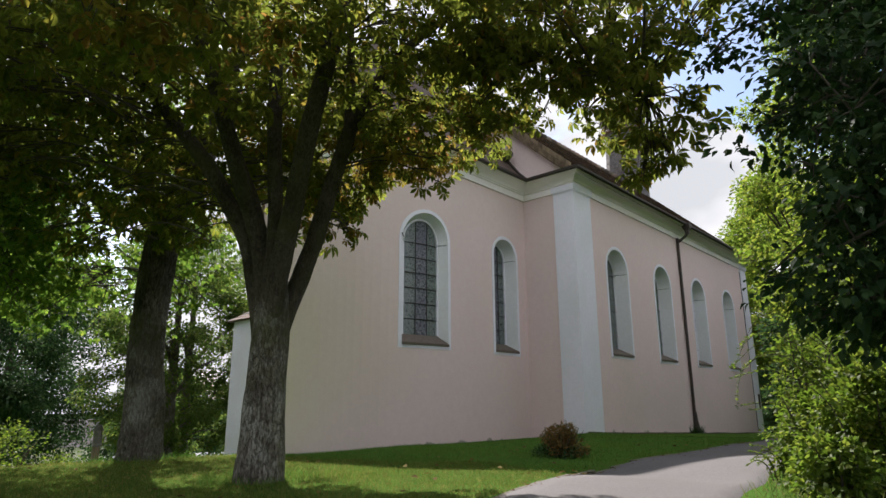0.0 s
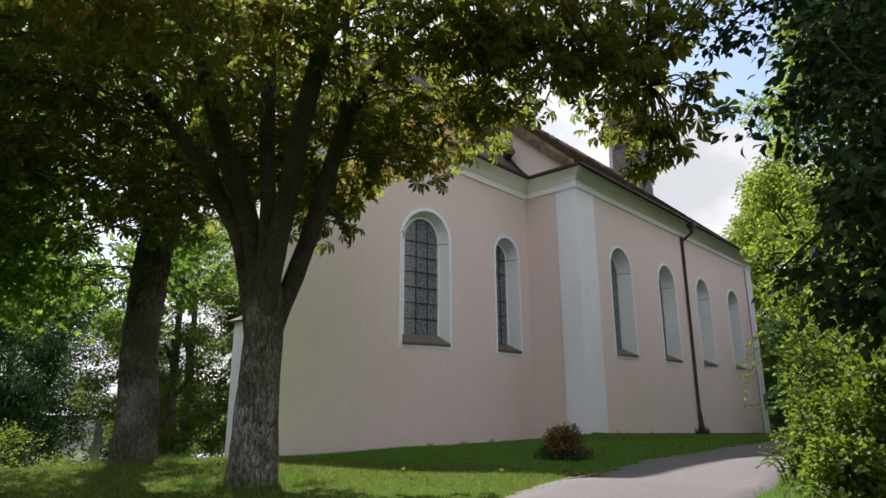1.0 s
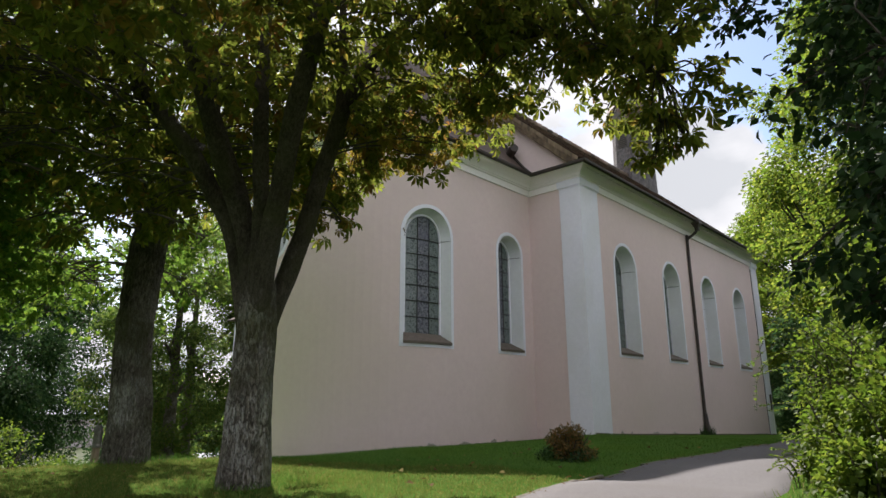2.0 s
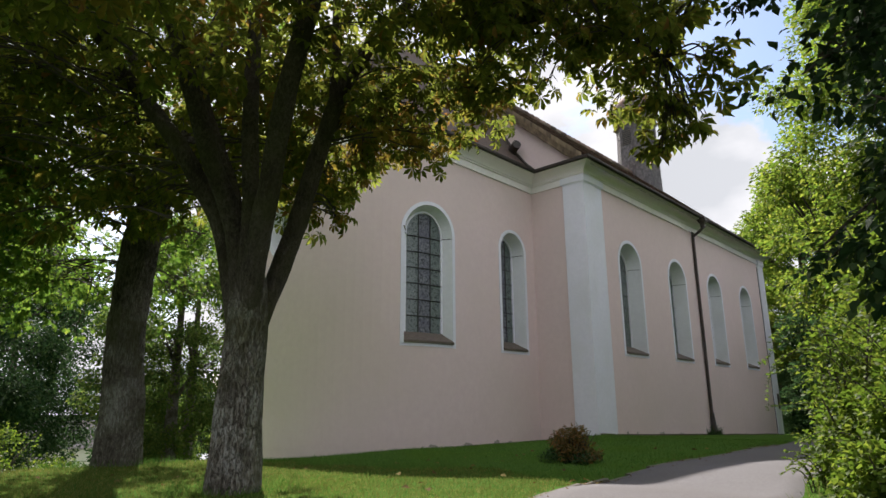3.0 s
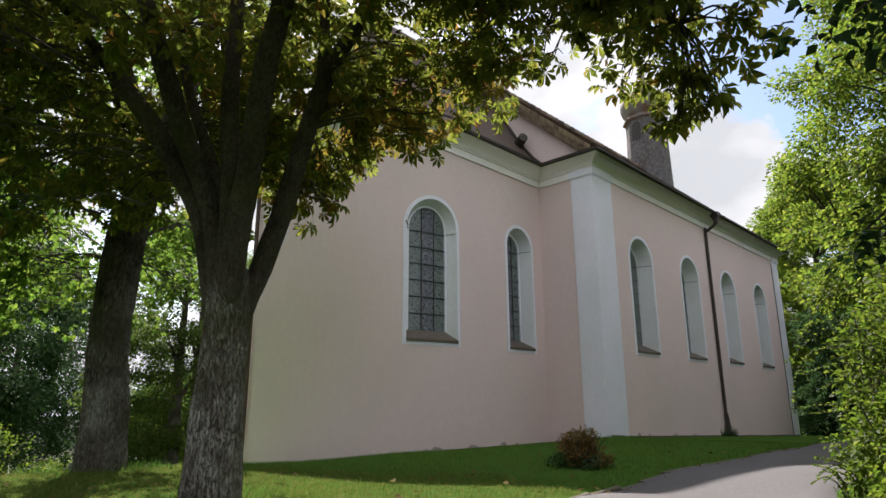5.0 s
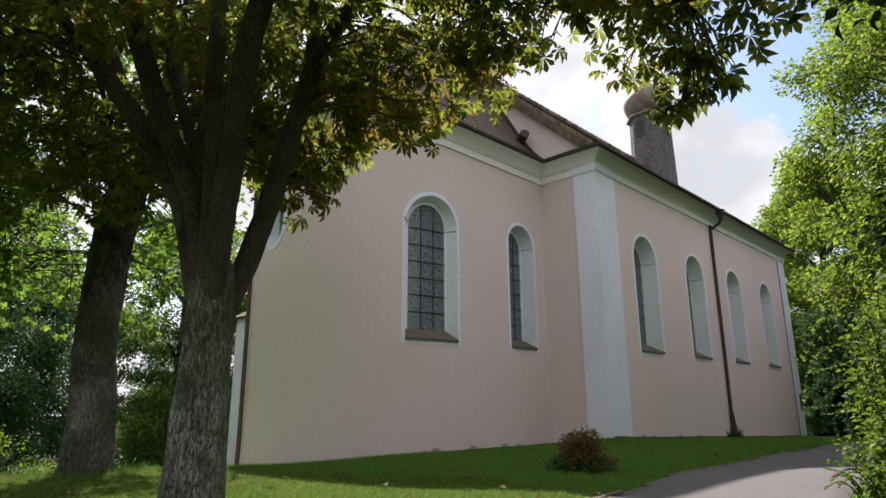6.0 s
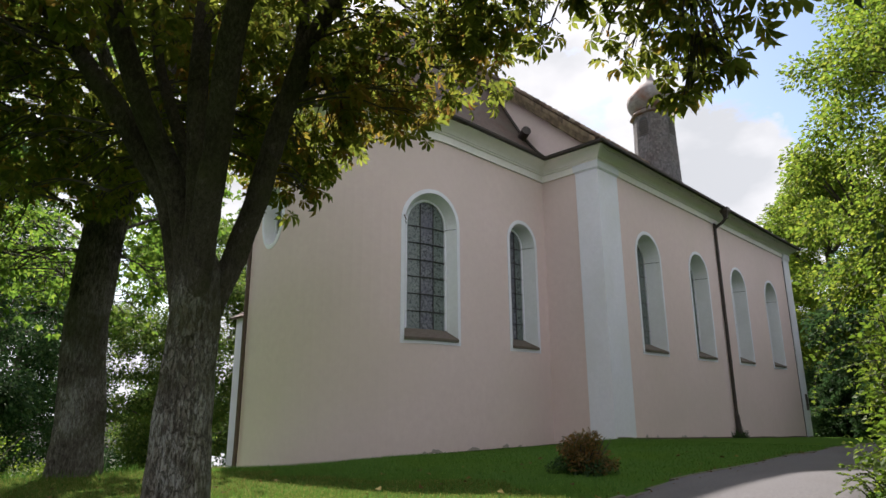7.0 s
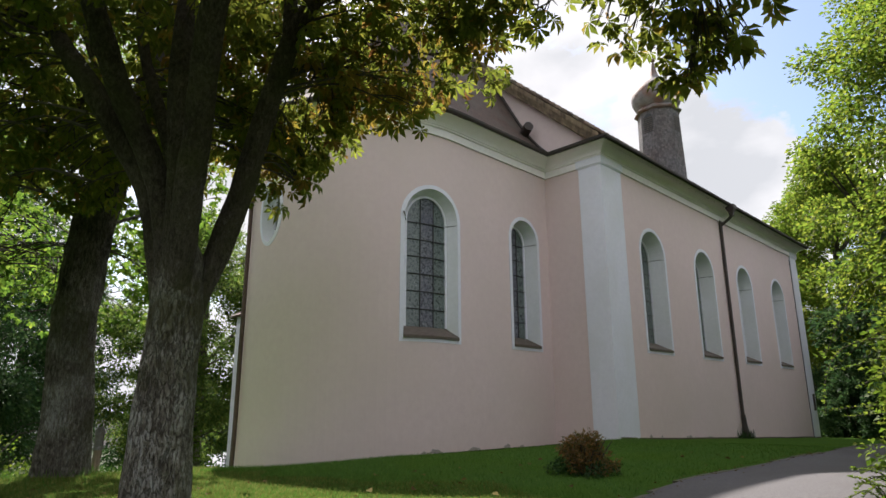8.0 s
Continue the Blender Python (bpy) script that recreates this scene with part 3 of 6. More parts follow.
def wall_skin(plan, u0, u1, z0, z1, holes, off, step):
    g = Geo()
    us = {u0, u1}
    for i in range(int((u1 - u0) / step) + 1):
        us.add(min(u1, u0 + i * step))
    for o in holes:
        us = {u for u in us if not (o.u - o.h - 0.02 < u < o.u + o.h + 0.02)}
        us |= {o.u - o.h * math.cos(math.pi * i / 24) for i in range(25)}
    us = sorted(us)

    def at(u, z):
        x, y = plan(u, off)
        return x, y, z

    for a, b in zip(us[:-1], us[1:]):
        o = next((o for o in holes if o.u - o.h - 1e-6 <= a and b <= o.u + o.h + 1e-6), None)
        if o is None:
            g.poly(at(a, z0), at(b, z0), at(b, z1), at(a, z1))
        else:
            (la, ha), (lb, hb) = o.low_high(a), o.low_high(b)
            g.poly(at(a, z0), at(b, z0), at(b, lb), at(a, la))
            g.poly(at(a, ha), at(b, hb), at(b, z1), at(a, z1))
    return g


THICK = 0.75


def thick_wall(name, plan, u0, u1, z0, z1, holes, parent, step=0.3):
    outer = wall_skin(plan, u0, u1, z0, z1, holes, 0.0, step)
    part(name, outer, PINK, parent, "pale pink lime plaster wall")
    inner = wall_skin(plan, u0, u1, z0, z1, holes, -THICK, step)
    n = int((u1 - u0) / step) + 1
    us = [u0 + (u1 - u0) * i / n for i in range(n + 1)]
    inner.strip([[(*plan(u, 0.0), z1) for u in us], [(*plan(u, -THICK), z1) for u in us]])
    part("inner_wall", inner, DARK, parent)


def church_window(plan, o, depth, shrink, parent, cols=3, rows=7):
    """White band and reveal, sloping sill, leaded panes with their bars."""
    band = 0.10
    ring = o.outline()
    big = Opening(o.u, o.h + band, o.z0 - band, o.top + band, o.oval).outline()
    g = Geo()
    closed = o.oval
    ring, big = ring + [ring[0]], big + [big[0]]
    rows_ = []
    for a, off in ((big, 0.0), (big, 0.014), (ring, 0.014), (ring, -0.03)):
        fine = []
        for (ua, za), (ub, zb) in zip(a[:-1], a[1:]):
            n = 6 if abs(ub - ua) > 0.5 else 1
            for i in range(n):
                t = i / n
                fine.append((*plan(ua + (ub - ua) * t, off), za + (zb - za) * t))
        ua, za = a[-1]
        fine.append((*plan(ua, off), za))
        rows_.append(fine)
    g.strip(rows_)
    win = part("window", g, WHITE, parent, "round-arched leaded window in a white plaster surround" if not o.oval else "small oval window in a white plaster surround")
    lift = 0.0 if o.oval else 0.28
    inner = o.outline(shrink, lift)
    ring = o.outline()
    edge, lip = o.outline(shrink - 0.04, lift), o.outline(shrink + 0.012, lift)
    if closed:
        inner, ring, edge, lip = inner + [inner[0]], ring + [ring[0]], edge + [edge[0]], lip + [lip[0]]
    g = Geo()
    g.strip([[(*plan(u, off), z) for u, z in q] for q, off in ((ring, 0.0), (edge, -depth + 0.015))])
    part("reveal", g, REVEAL, win)
    g = Geo()
    g.strip([[(*plan(u, off), z) for u, z in q] for q, off in ((edge, -depth + 0.012), (edge, -depth + 0.028), (lip, -depth + 0.028), (lip, -depth - 0.02), (lip, -THICK))])
    part("inner_frame", g, WHITE, win, "narrow white plaster frame round the glass")
    zlo, zhi = min(z for _, z in inner), max(z for _, z in inner)
    # the glass: panes between the bars, each cut to the arch
    h = o.h - shrink
    sub = Opening(o.u, h, zlo, zhi, o.oval)
    edges = [o.u - h + 2 * h * i / cols for i in range(cols + 1)]
    first = o.top - o.h - 0.05 if not o.oval else (zlo + zhi) / 2
    levels = [zlo + (first - zlo) * i / (rows - 1) for i in range(rows)] + [zhi + 0.02]
    for a, b in zip(edges[:-1], edges[1:]):
        for za, zb in zip(levels[:-1], levels[1:]):
            g = Geo()
            n = 6
            low, high = [], []
            for i in range(n + 1):
                u = a + (b - a) * i / n
                l, t = sub.low_high(min(max(u, o.u - h + 1e-4), o.u + h - 1e-4))
                lo_, hi_ = max(za, l), min(zb, t)
                hi_ = max(hi_, lo_)
                low.append((*plan(u, -depth - 0.01), lo_))
                high.append((*plan(u, -depth - 0.01), hi_))
            if max(q[2] - p[2] for p, q in zip(low, high)) < 0.02:
                continue
            g.strip([low, high])
            part("pane", g, GLASS_MID if cols == 3 and a > o.u - h + 0.01 and b < o.u + h - 0.01 else GLASS, win)
    for u in edges[1:-1]:
        l, t = sub.low_high(u)
        g = Geo()
        tube(g, [(*plan(u, -depth + 0.006), l), (*plan(u, -depth + 0.006), t)], [0.013, 0.013], 6)
        part("lead_bar", g, LEAD, win)
    for z in levels[1:-1]:
        g = Geo()
        q = h
        if not o.oval and z > zhi - h:
            q = math.sqrt(max(0.0, h * h - (z - (zhi - h)) ** 2))
        if o.oval:
            q = h * math.sqrt(max(0.0, 1 - ((z - (zlo + zhi) / 2) / ((zhi - zlo) / 2)) ** 2))
        line = [(*plan(o.u - q + 2 * q * i / 6, -depth + 0.008), z) for i in range(7)]
        tube(g, line, [0.015] * 7, 6)
        part("saddle_bar", g, LEAD, win)
    if not o.oval:
        g = Geo()
        us = [o.u - o.h + 0.004 + (2 * o.h - 0.008) * i / 8 for i in range(9)]
        prof = [(0.05, o.z0 - 0.02), (0.055, o.z0 + 0.045), (-depth - 0.02, o.z0 + lift + 0.01), (-depth - 0.02, o.z0 - 0.02), (0.05, o.z0 - 0.02)]
        g.strip([[(*plan(u, off), z) for off, z in prof] for u in us])
        g.cap([(*plan(us[0], off), z) for off, z in prof[:-1]])
        g.cap([(*plan(us[-1], off), z) for off, z in prof[:-1]][::-1])
        part("sill", g, SILL, win, "sloping brown tile sill")
        # small joint at the spring of the arch
        zs = o.top - o.h - 0.02
        for s in (-1, 1):
            g = Geo()
            a, b = plan(o.u + s * (o.h - 0.003), -0.02), plan(o.u + s * (o.h - shrink * 0.9 - 0.004), -depth * 0.92)
            tube(g, [(*a, zs), (*b, zs)], [0.008, 0.008], 5)
            part("tie", g, LEAD, win)
    return win


chapel = thing("chapel", (XA, YN, -0.3), "pale pink plastered baroque chapel with white pilasters and tiled roof", "church")
W_NAVE = [Opening(u, 0.73, 2.343, 5.93) for u in (2.72, 6.43, 10.12, 13.9)]
W_CHOIR = [Opening(1.13, 0.575, 2.35, 5.88), Opening(4.60, 0.765, 2.35, 5.97), Opening(8.99, 0.40, 4.74, 6.32, oval=True)]
thick_wall("nave_wall", nave_plan, 0.0, YF - YN, -2.0, EAVE, W_NAVE, chapel, 0.6)
thick_wall("choir_wall", choir_plan, 0.0, U_END, -2.0, EAVE, W_CHOIR, chapel, 0.22)
for o in W_NAVE:
    church_window(nave_plan, o, 0.46, 0.13, chapel)
church_window(choir_plan, W_CHOIR[0], 0.42, 0.10, chapel)
church_window(choir_plan, W_CHOIR[1], 0.30, 0.145, chapel)
church_window(choir_plan, W_CHOIR[2], 0.32, 0.06, chapel, 2, 3)

# small rusty hook beside the large choir window
g = Geo()
tube(g, [(*choir_plan(5.40, 0.0), 5.30), (*choir_plan(5.40, 0.05), 5.29), (*choir_plan(5.38, 0.06), 5.22), (*choir_plan(5.35, 0.05), 5.17)], [0.012, 0.014, 0.013, 0.010], 7)
part("hook", g, PIPE, chapel, "small rusty iron hook")

# chipped plaster along the wall's foot
rc = random.Random(17)
for i in range(22):
    plan, u = (choir_plan, rc.uniform(0.3, 8.5)) if i < 13 else (nave_plan, rc.uniform(1.2, 14.0))
    x, y = plan(u, 0.0)
    z = ground_z(x, y) + 0.02
    w, h = rc.uniform(0.06, 0.28), rc.uniform(0.04, 0.13)
    g = Geo()
    rim = [(0, 0)] + [(math.cos(math.pi * k / 7) * w * rc.uniform(0.6, 1.1), math.sin(math.pi * k / 7) * h * rc.uniform(0.6, 1.2)) for k in range(8)]
    out = [(*plan(u + a, 0.006), z + b) for a, b in rim[1:]]
    base = [(*plan(u + a, -0.01), z + b) for a, b in rim[1:]]
    g.poly(*out)
    g.strip([out, base])
    part("chip", g, MORTAR, chapel, "patch of bare mortar where plaster has come off")

# shoulder walls, far gable, far side
for s in (1, -1):
    g = Geo()
    xa, xb = XA + s * (R - 0.0), XA + s * (XN - XA - 0.004)
    g.box(min(xa, xb), max(xa, xb), YN, YN + THICK, -2.0, EAVE)
    part("shoulder_wall", g, PINK, chapel, "pale pink lime plaster wall")
g = Geo()
XW = 2 * XA - XN
g.box(XW, XW + THICK, YN + THICK, YF, -2.5, EAVE)
g.box(XW + THICK, XN - THICK, YF - THICK, YF, -2.5, EAVE)
part("back_wall", g, PINK, chapel)

# pilasters at the nave's two corners
def pilaster(y0, y1, x0=None):
    g = Geo()
    g.box(XN - 0.3, XN + 0.05, y0, y1, -2.0, 7.40)
    if x0 is not None:
        g.box(x0, XN - 0.3, YN - 0.05, YN + 0.3, -2.0, 7.40)
    p = part("pilaster", g, WHITE, chapel, "white plastered corner pilaster")
    g = Geo()
    for o, za, zb in ((0.014, 7.355, 7.375), (0.03, 7.375, 7.40), (0.05, 7.40, 7.60)):
        g.box(XN - 0.3, XN + 0.05 + o, y0 - o, y1 + o, za, zb)
        if x0 is not None:
            g.box(x0 - o, XN - 0.3, YN - 0.05 - o, YN + 0.3, za, zb)
    part("capital", g, WHITE, p)
    return p


pilaster(YN - 0.05, YN + 1.03, XN - 0.68)
pilaster(YF - 0.75, YF + 0.05)

# cornice and gutter along nave, shoulder and choir
PROFILE = [(-0.02, 7.41), (0.05, 7.41), (0.055, 7.60), (0.105, 7.612), (0.105, 7.632), (0.085, 7.64), (0.085, 7.655), (0.125, 7.665), (0.13, 7.69), (0.165, 7.735), (0.22, 7.775), (0.28, 7.812), (0.35, 7.845), (0.42, 7.872), (0.44, 7.875), (0.44, 7.90), (-0.02, 7.90)]
GUTTER = [(0.42, 7.905), (0.46, 7.885), (0.52, 7.885), (0.55, 7.91), (0.56, 7.965), (0.54, 7.97), (0.42, 7.96)]


def sweep(profile, line):
    g = Geo()
    cols = []
    for off, z in profile:
        pts = line(off)
        cols.append([(x, y, z) for x, y in pts])
    g.strip([[c[i] for c in cols] for i in range(len(cols[0]))])
    return g


def eave_line(off):
    pts = [(XN + off, YF + off)] + [(XN + off, YN + (YF - YN) * i / 8) for i in range(7, 0, -1)] + [(XN + off, YN - off)]
    us = [0.9 + (U_END - 1.8) * i / 64 for i in range(65)]
    pts.append((XA + R + off, YN - off))
    pts += [choir_plan(u, off) for u in us]
    pts += [(XA - R - off, YN - off), (XW - off, YN - off), (XW - off, YF + off)]
    return pts


part("cornice", sweep(PROFILE, eave_line), CORNICE_LIT, chapel, "white moulded plaster cornice under the eaves")
part("gutter", sweep(GUTTER, eave_line), METAL, chapel, "dark brown metal gutter")

# roofs
RIDGE_N, RIDGE_C = 12.96, 13.12
OVER = 0.47
ROOF_Z = 7.90


TILE_MESH = Geo()
TILE_MESH.poly((-0.5, 0, 0.3), (0, -0.12, 0.3), (0.5, 0, 0.3), (0.5, 1, 0.05), (-0.5, 1, 0.05))
TILE_MESH.poly((-0.5, 0, 0), (0.5, 0, 0), (0.5, 0, 0.3), (0, -0.12, 0.3), (-0.5, 0, 0.3))
TILE_MESH = TILE_MESH.mesh("tile")


def roof_tiles(g, point, courses, width_at, rng, single=None, parent=None):
    """Courses of flat tiles over point(s, f): s metres along the course, f 0 at the eave to 1 at the ridge; those for which single(s, f) holds become parts."""
    for c in range(courses):
        f0, f1 = c / courses, (c + 1.35) / courses
        w = width_at(f0)
        n = max(2, int(w / 0.185))
        for i in range(n):
            a, b = (i + 0.5 * (c % 2)) / n, (i + 0.94 + 0.5 * (c % 2)) / n
            if b > 1.0:
                continue
            j = rng.uniform(0.0, 0.012)
            pa, pb, pc, pd = point(a, f0), point(b, f0), point(b, min(1.0, f1)), point(a, min(1.0, f1))
            nrm = (pb - pa).cross(pd - pa)
            if nrm.length < 1e-6:
                continue
            nrm.normalize()
            if single and single(a, f0):
                x_, y_ = (pb - pa), ((pc + pd) / 2 - (pa + pb) / 2)
                c_ = (pa + pb) / 2
                z_ = nrm * (0.12 + j)
                t_ = part("tile", TILE_MESH, TILE, parent)
                t_.matrix_world = Matrix(((x_.x, y_.x, z_.x, c_.x), (x_.y, y_.y, z_.y, c_.y), (x_.z, y_.z, z_.z, c_.z), (0, 0, 0, 1)))
                t_.matrix_parent_inverse = Matrix.Translation(chapel.matrix_basis.translation).inverted()
                continue
            lo, hi = nrm * (0.035 + j), nrm * 0.012
            m = (pa + pb) / 2 - (pd - pa).normalized() * 0.025 + lo
            g.poly(pa + lo, m, pb + lo, pc + hi, pd + hi)
            g.poly(pa, pb, pb + lo, m, pa + lo)


def choir_roof(s, f):
    """s from 0 to 1 round the eave; f up the slope, with a slight kick at the eave."""
    u = s * U_END
    off = OVER * (1 - f) - R * f
    x, y = choir_plan(u, off)
    if u <= U_ARC or u >= U_END - U_ARC:
        y = max(YC, min(YN - 0.0, y))
    z = ROOF_Z + (RIDGE_C - ROOF_Z) * (f - 0.10 * math.sin(math.pi * min(1.0, f * 1.6)) * (1 - f))
    return Vector((x, y, z))


rng_t = random.Random(5)
g = Geo()
g.strip([[choir_roof(i / 72, f / 10) for i in range(73)] for f in range(11)])
choir_r = part("choir_roof", g, TILE, chapel, "steep brown plain-tile roof over the rounded choir")
g = Geo()
F_LEFT, F_RIGHT = 0.0, (U_ARC + R * math.pi * 0.75) / U_END
roof_tiles(g, lambda s, f: choir_roof(F_LEFT + (F_RIGHT - F_LEFT) * s, f), 40, lambda f: U_ARC + math.pi * 0.75 * max(0.3, R + OVER - (R + OVER) * f), rng_t, lambda s, f: s < 0.33 and f < 0.375, choir_r)
part("roof_tiles", g, TILE, choir_r)["kind"] = "stuff"

g = Geo()
XE = XN + OVER
VY = YN - 0.24
for s in (1, -1):
    a = XA + s * (XE - XA)
    for z, flip in ((0.0, False), (-0.16, True)):
        g.poly((a, VY, ROOF_Z + z), (a, YF + 0.2, ROOF_Z + z), (XA, YF + 0.2, RIDGE_N + z), (XA, VY, RIDGE_N + z))
nave_r = part("nave_roof", g, TILE, chapel, "brown plain-tile saddle roof of the nave")
g = Geo()
roof_tiles(g, lambda s, f: Vector((XE + (XA - XE) * f, VY + (YF + 0.2 - VY) * s, ROOF_Z + (RIDGE_N - ROOF_Z) * f)), 44, lambda f: YF + 0.2 - VY, rng_t)
part("roof_tiles", g, TILE, nave_r)["kind"] = "stuff"
g = Geo()
for i in range(40):
    y = VY + 0.02 + (YF + 0.2 - VY) * i / 40
    tube(g, [(XA, y, RIDGE_N + 0.02), (XA, y + 0.46, RIDGE_N + 0.05)], [0.13, 0.14], 8)
part("ridge_tiles", g, TILE, nave_r)

# gable above the choir roof, with its tile-hung verge
SLOPE = (RIDGE_N - ROOF_Z) / (XA - XE)


def verge_z(x):
    return ROOF_Z + SLOPE * (x - XE)


g = Geo()
DROP = 0.20
xs = [XN + 0.25 + (XA - XN - 0.25) * i / 12 for i in range(13)]
for s in (1, -1):
    line = [XA + s * (x - XA) for x in xs]
    top = [(x, YN, verge_z(XA + abs(x - XA)) - DROP) for x in line]
    low = [(x, YN, 7.80) for x in line]
    g.strip([low, top])
    g.strip([[(p[0], YN + 0.4, p[2]) for p in low], [(p[0], YN + 0.4, p[2]) for p in top]])
part("gable", g, PINK, chapel, "pale pink plastered gable above the choir roof")
g = Geo()
g.poly((XW, YF, EAVE), (XN, YF, EAVE), (XA, YF, RIDGE_N - 0.2))
part("far_gable", g, PINK, chapel)
g = Geo()
for s in (1, -1):
    n = 24
    rows = []
    for i in range(n + 1):
        x = XE - 0.35 + (XA - XE + 0.35) * i / n
        z = verge_z(x)
        sag = 0.44 - 0.05 * math.sin(math.pi * i / n) + 0.02 * math.sin(i * 2.3)
        q = XA + s * (x - XA)
        rows.append([(q, VY, z + 0.03), (q, VY - 0.01, z - 0.1), (q, VY + 0.05, z - sag), (q, YN + 0.02, z - sag + 0.05)])
    g.strip(rows)
verge = part("verge", g, VERGE_TILE, chapel, "weathered tile-hung gable verge")
g = Geo()
for k in range(3):
    for i in range(62):
        x = XE - 0.3 + (XA - XE + 0.3) * (i + 0.5 * (k % 2)) / 62
        z = verge_z(x) - 0.03 - 0.12 * k
        dx = (XA - XE) / 62 * 0.94
        y = VY - 0.02 + 0.018 * k + rng_t.uniform(-0.008, 0.008)
        t = rng_t.uniform(-0.02, 0.02)
        g = Geo()
        g.poly((x, y, z + 0.06), (x + dx, y, z + SLOPE * dx + 0.06), (x + dx, y - 0.016, z + SLOPE * dx - 0.1 + t), (x + dx / 2, y - 0.018, z + SLOPE * dx / 2 - 0.125 + t), (x, y - 0.016, z - 0.1 + t))
        part("verge_tile", g, VERGE_TILE, verge)
# sheet-metal ledge on the shoulder
g = Geo()
g.poly((XA + R, YN, 8.08), (XN + 0.45, YN, 8.08), (XN + 0.56, YN - 0.56, 7.975), (XA + R + 0.3, YN - 0.56, 7.975))
part("ledge", g, SHEET, chapel, "grey sheet-metal ledge on the shoulder")
# spout out of the gable
g = Geo()
tube(g, [(-11.72, YN + 0.05, 8.97), (-11.5, YN - 0.2, 9.03), (-11.16, YN - 0.4, 9.11)], [0.14, 0.15, 0.15], 12)
part("spout", g, METAL, chapel, "short dark rain spout")
# flashing where the choir roof meets the gable
g = Geo()
tube(g, [choir_roof(0.0, f / 12) + Vector((0.02, -0.03, 0.04)) for f in range(13)], [0.05] * 13, 6)
part("flashing", g, METAL, chapel)

# downpipes
def downpipe(pts, r, parent, hopper=None, skin=METAL):
    line, rr = smooth_line(pts, [r] * len(pts), 5)
    g = Geo()
    tube(g, line, rr, 10)
    p = part("downpipe", g, skin, parent, "dark metal rain pipe" if hopper else "brown copper rain pipe", smooth=True)
    if hopper:
        g = Geo()
        x, y, z = hopper
        g.strip([[(x + a * w, y + b * w, z + q) for a, b in ((1, 1), (-1, 1), (-1, -1), (1, -1))] for w, q in ((0.065, -0.34), (0.08, -0.2), (0.15, -0.06), (0.15, 0.07))], closed=True)
        part("hopper", g, METAL, p)
    return p


YP = 24.63
dp = downpipe([(XN + 0.5, YP, 7.80), (XN + 0.49, YP, 7.62), (XN + 0.42, YP, 7.46), (XN + 0.12, YP, 7.26), (XN + 0.07, YP, 7.08), (XN + 0.07, YP, 3.0), (XN + 0.07, YP, 0.75), (XN + 0.09, YP, -0.3)], 0.055, chapel, (XN + 0.5, YP, 7.86))
g = Geo()
for z in (6.3, 4.3, 2.3, 0.9):
    tube(g, [(XN + 0.07, YP, z), (XN + 0.07, YP, z + 0.04)], [0.068, 0.068], 10)
part("bracket", g, METAL, dp)
g = Geo()
tube(g, [(XN + 0.09, YP + 0.02, -0.3), (XN + 0.09, YP + 0.01, 0.15), (XN + 0.08, YP, 0.5)], [0.12, 0.085, 0.07], 9, 0.15)
part("shoe", g, METAL, dp)
a_p = math.radians(108.0)
px, py = XA + (R + 0.09) * math.cos(a_p), YC - (R + 0.09) * math.sin(a_p)
ex, ey = XA + (R + 0.52) * math.cos(a_p), YC - (R + 0.52) * math.sin(a_p)
downpipe([(ex, ey, 7.82), (ex, ey, 7.6), (px, py, 7.1), (px, py, 6.8), (px, py, 3.0), (px, py, 0.3), (px, py - 0.02, -0.62)], 0.055, chapel, skin=PIPE)
g = Geo()
tube(g, [(XN + 0.02, YF - 0.82, 7.25), (XN + 0.02, YF - 0.82, -0.7)], [0.014, 0.014], 6)
part("conductor", g, LEAD, chapel, "thin dark upright line beside the far pilaster")
g = Geo()
g.box(XN + 0.05, XN + 0.11, YF - 0.36, YF - 0.22, 0.55, 1.25)
part("connection_box", g, METAL, chapel, "narrow grey cable box", bevel=0.01)

# ridge turret with onion dome
TX, TY = XA, 31.75
def octagon(r, z, turn=math.radians(17.5)):
    return [(TX + r * math.cos(turn + math.pi / 4 * i), TY + r * math.sin(turn + math.pi / 4 * i), z) for i in range(8)]


g = Geo()
levels = [(1.15, 11.6), (1.12, 13.0), (1.085, 14.4), (1.06, 15.6), (1.05, 16.0)]
g.strip([octagon(r, z) for r, z in levels], closed=True)
turret = part("turret", g, SHINGLE, chapel, "octagonal ridge turret clad in grey wood shingles")
g = Geo()
for k in range(34):
    z = 12.0 + 4.0 * k / 34
    r = np.interp(z, [q[1] for q in levels], [q[0] for q in levels])
    for i in range(8):
        a, b = [Vector(p) for p in octagon(r, z)][i], [Vector(p) for p in octagon(r, z)][(i + 1) % 8]
        out = ((a + b) / 2 - Vector((TX, TY, z))).normalized()
        n = 7
        for j in range(n):
            s0, s1 = (j + 0.03 + 0.5 * (k % 2)) / (n + 0.5), (j + 0.97 + 0.5 * (k % 2)) / (n + 0.5)
            p, q = a.lerp(b, s0), a.lerp(b, s1)
            d = out * (0.022 + rng_t.uniform(0, 0.008))
            g.poly(p + d, q + d, q + Vector((0, 0, 0.15)), p + Vector((0, 0, 0.15)))
            g.poly(p, q, q + d, p + d)
part("shingles", g, SHINGLE, turret)["kind"] = "stuff"
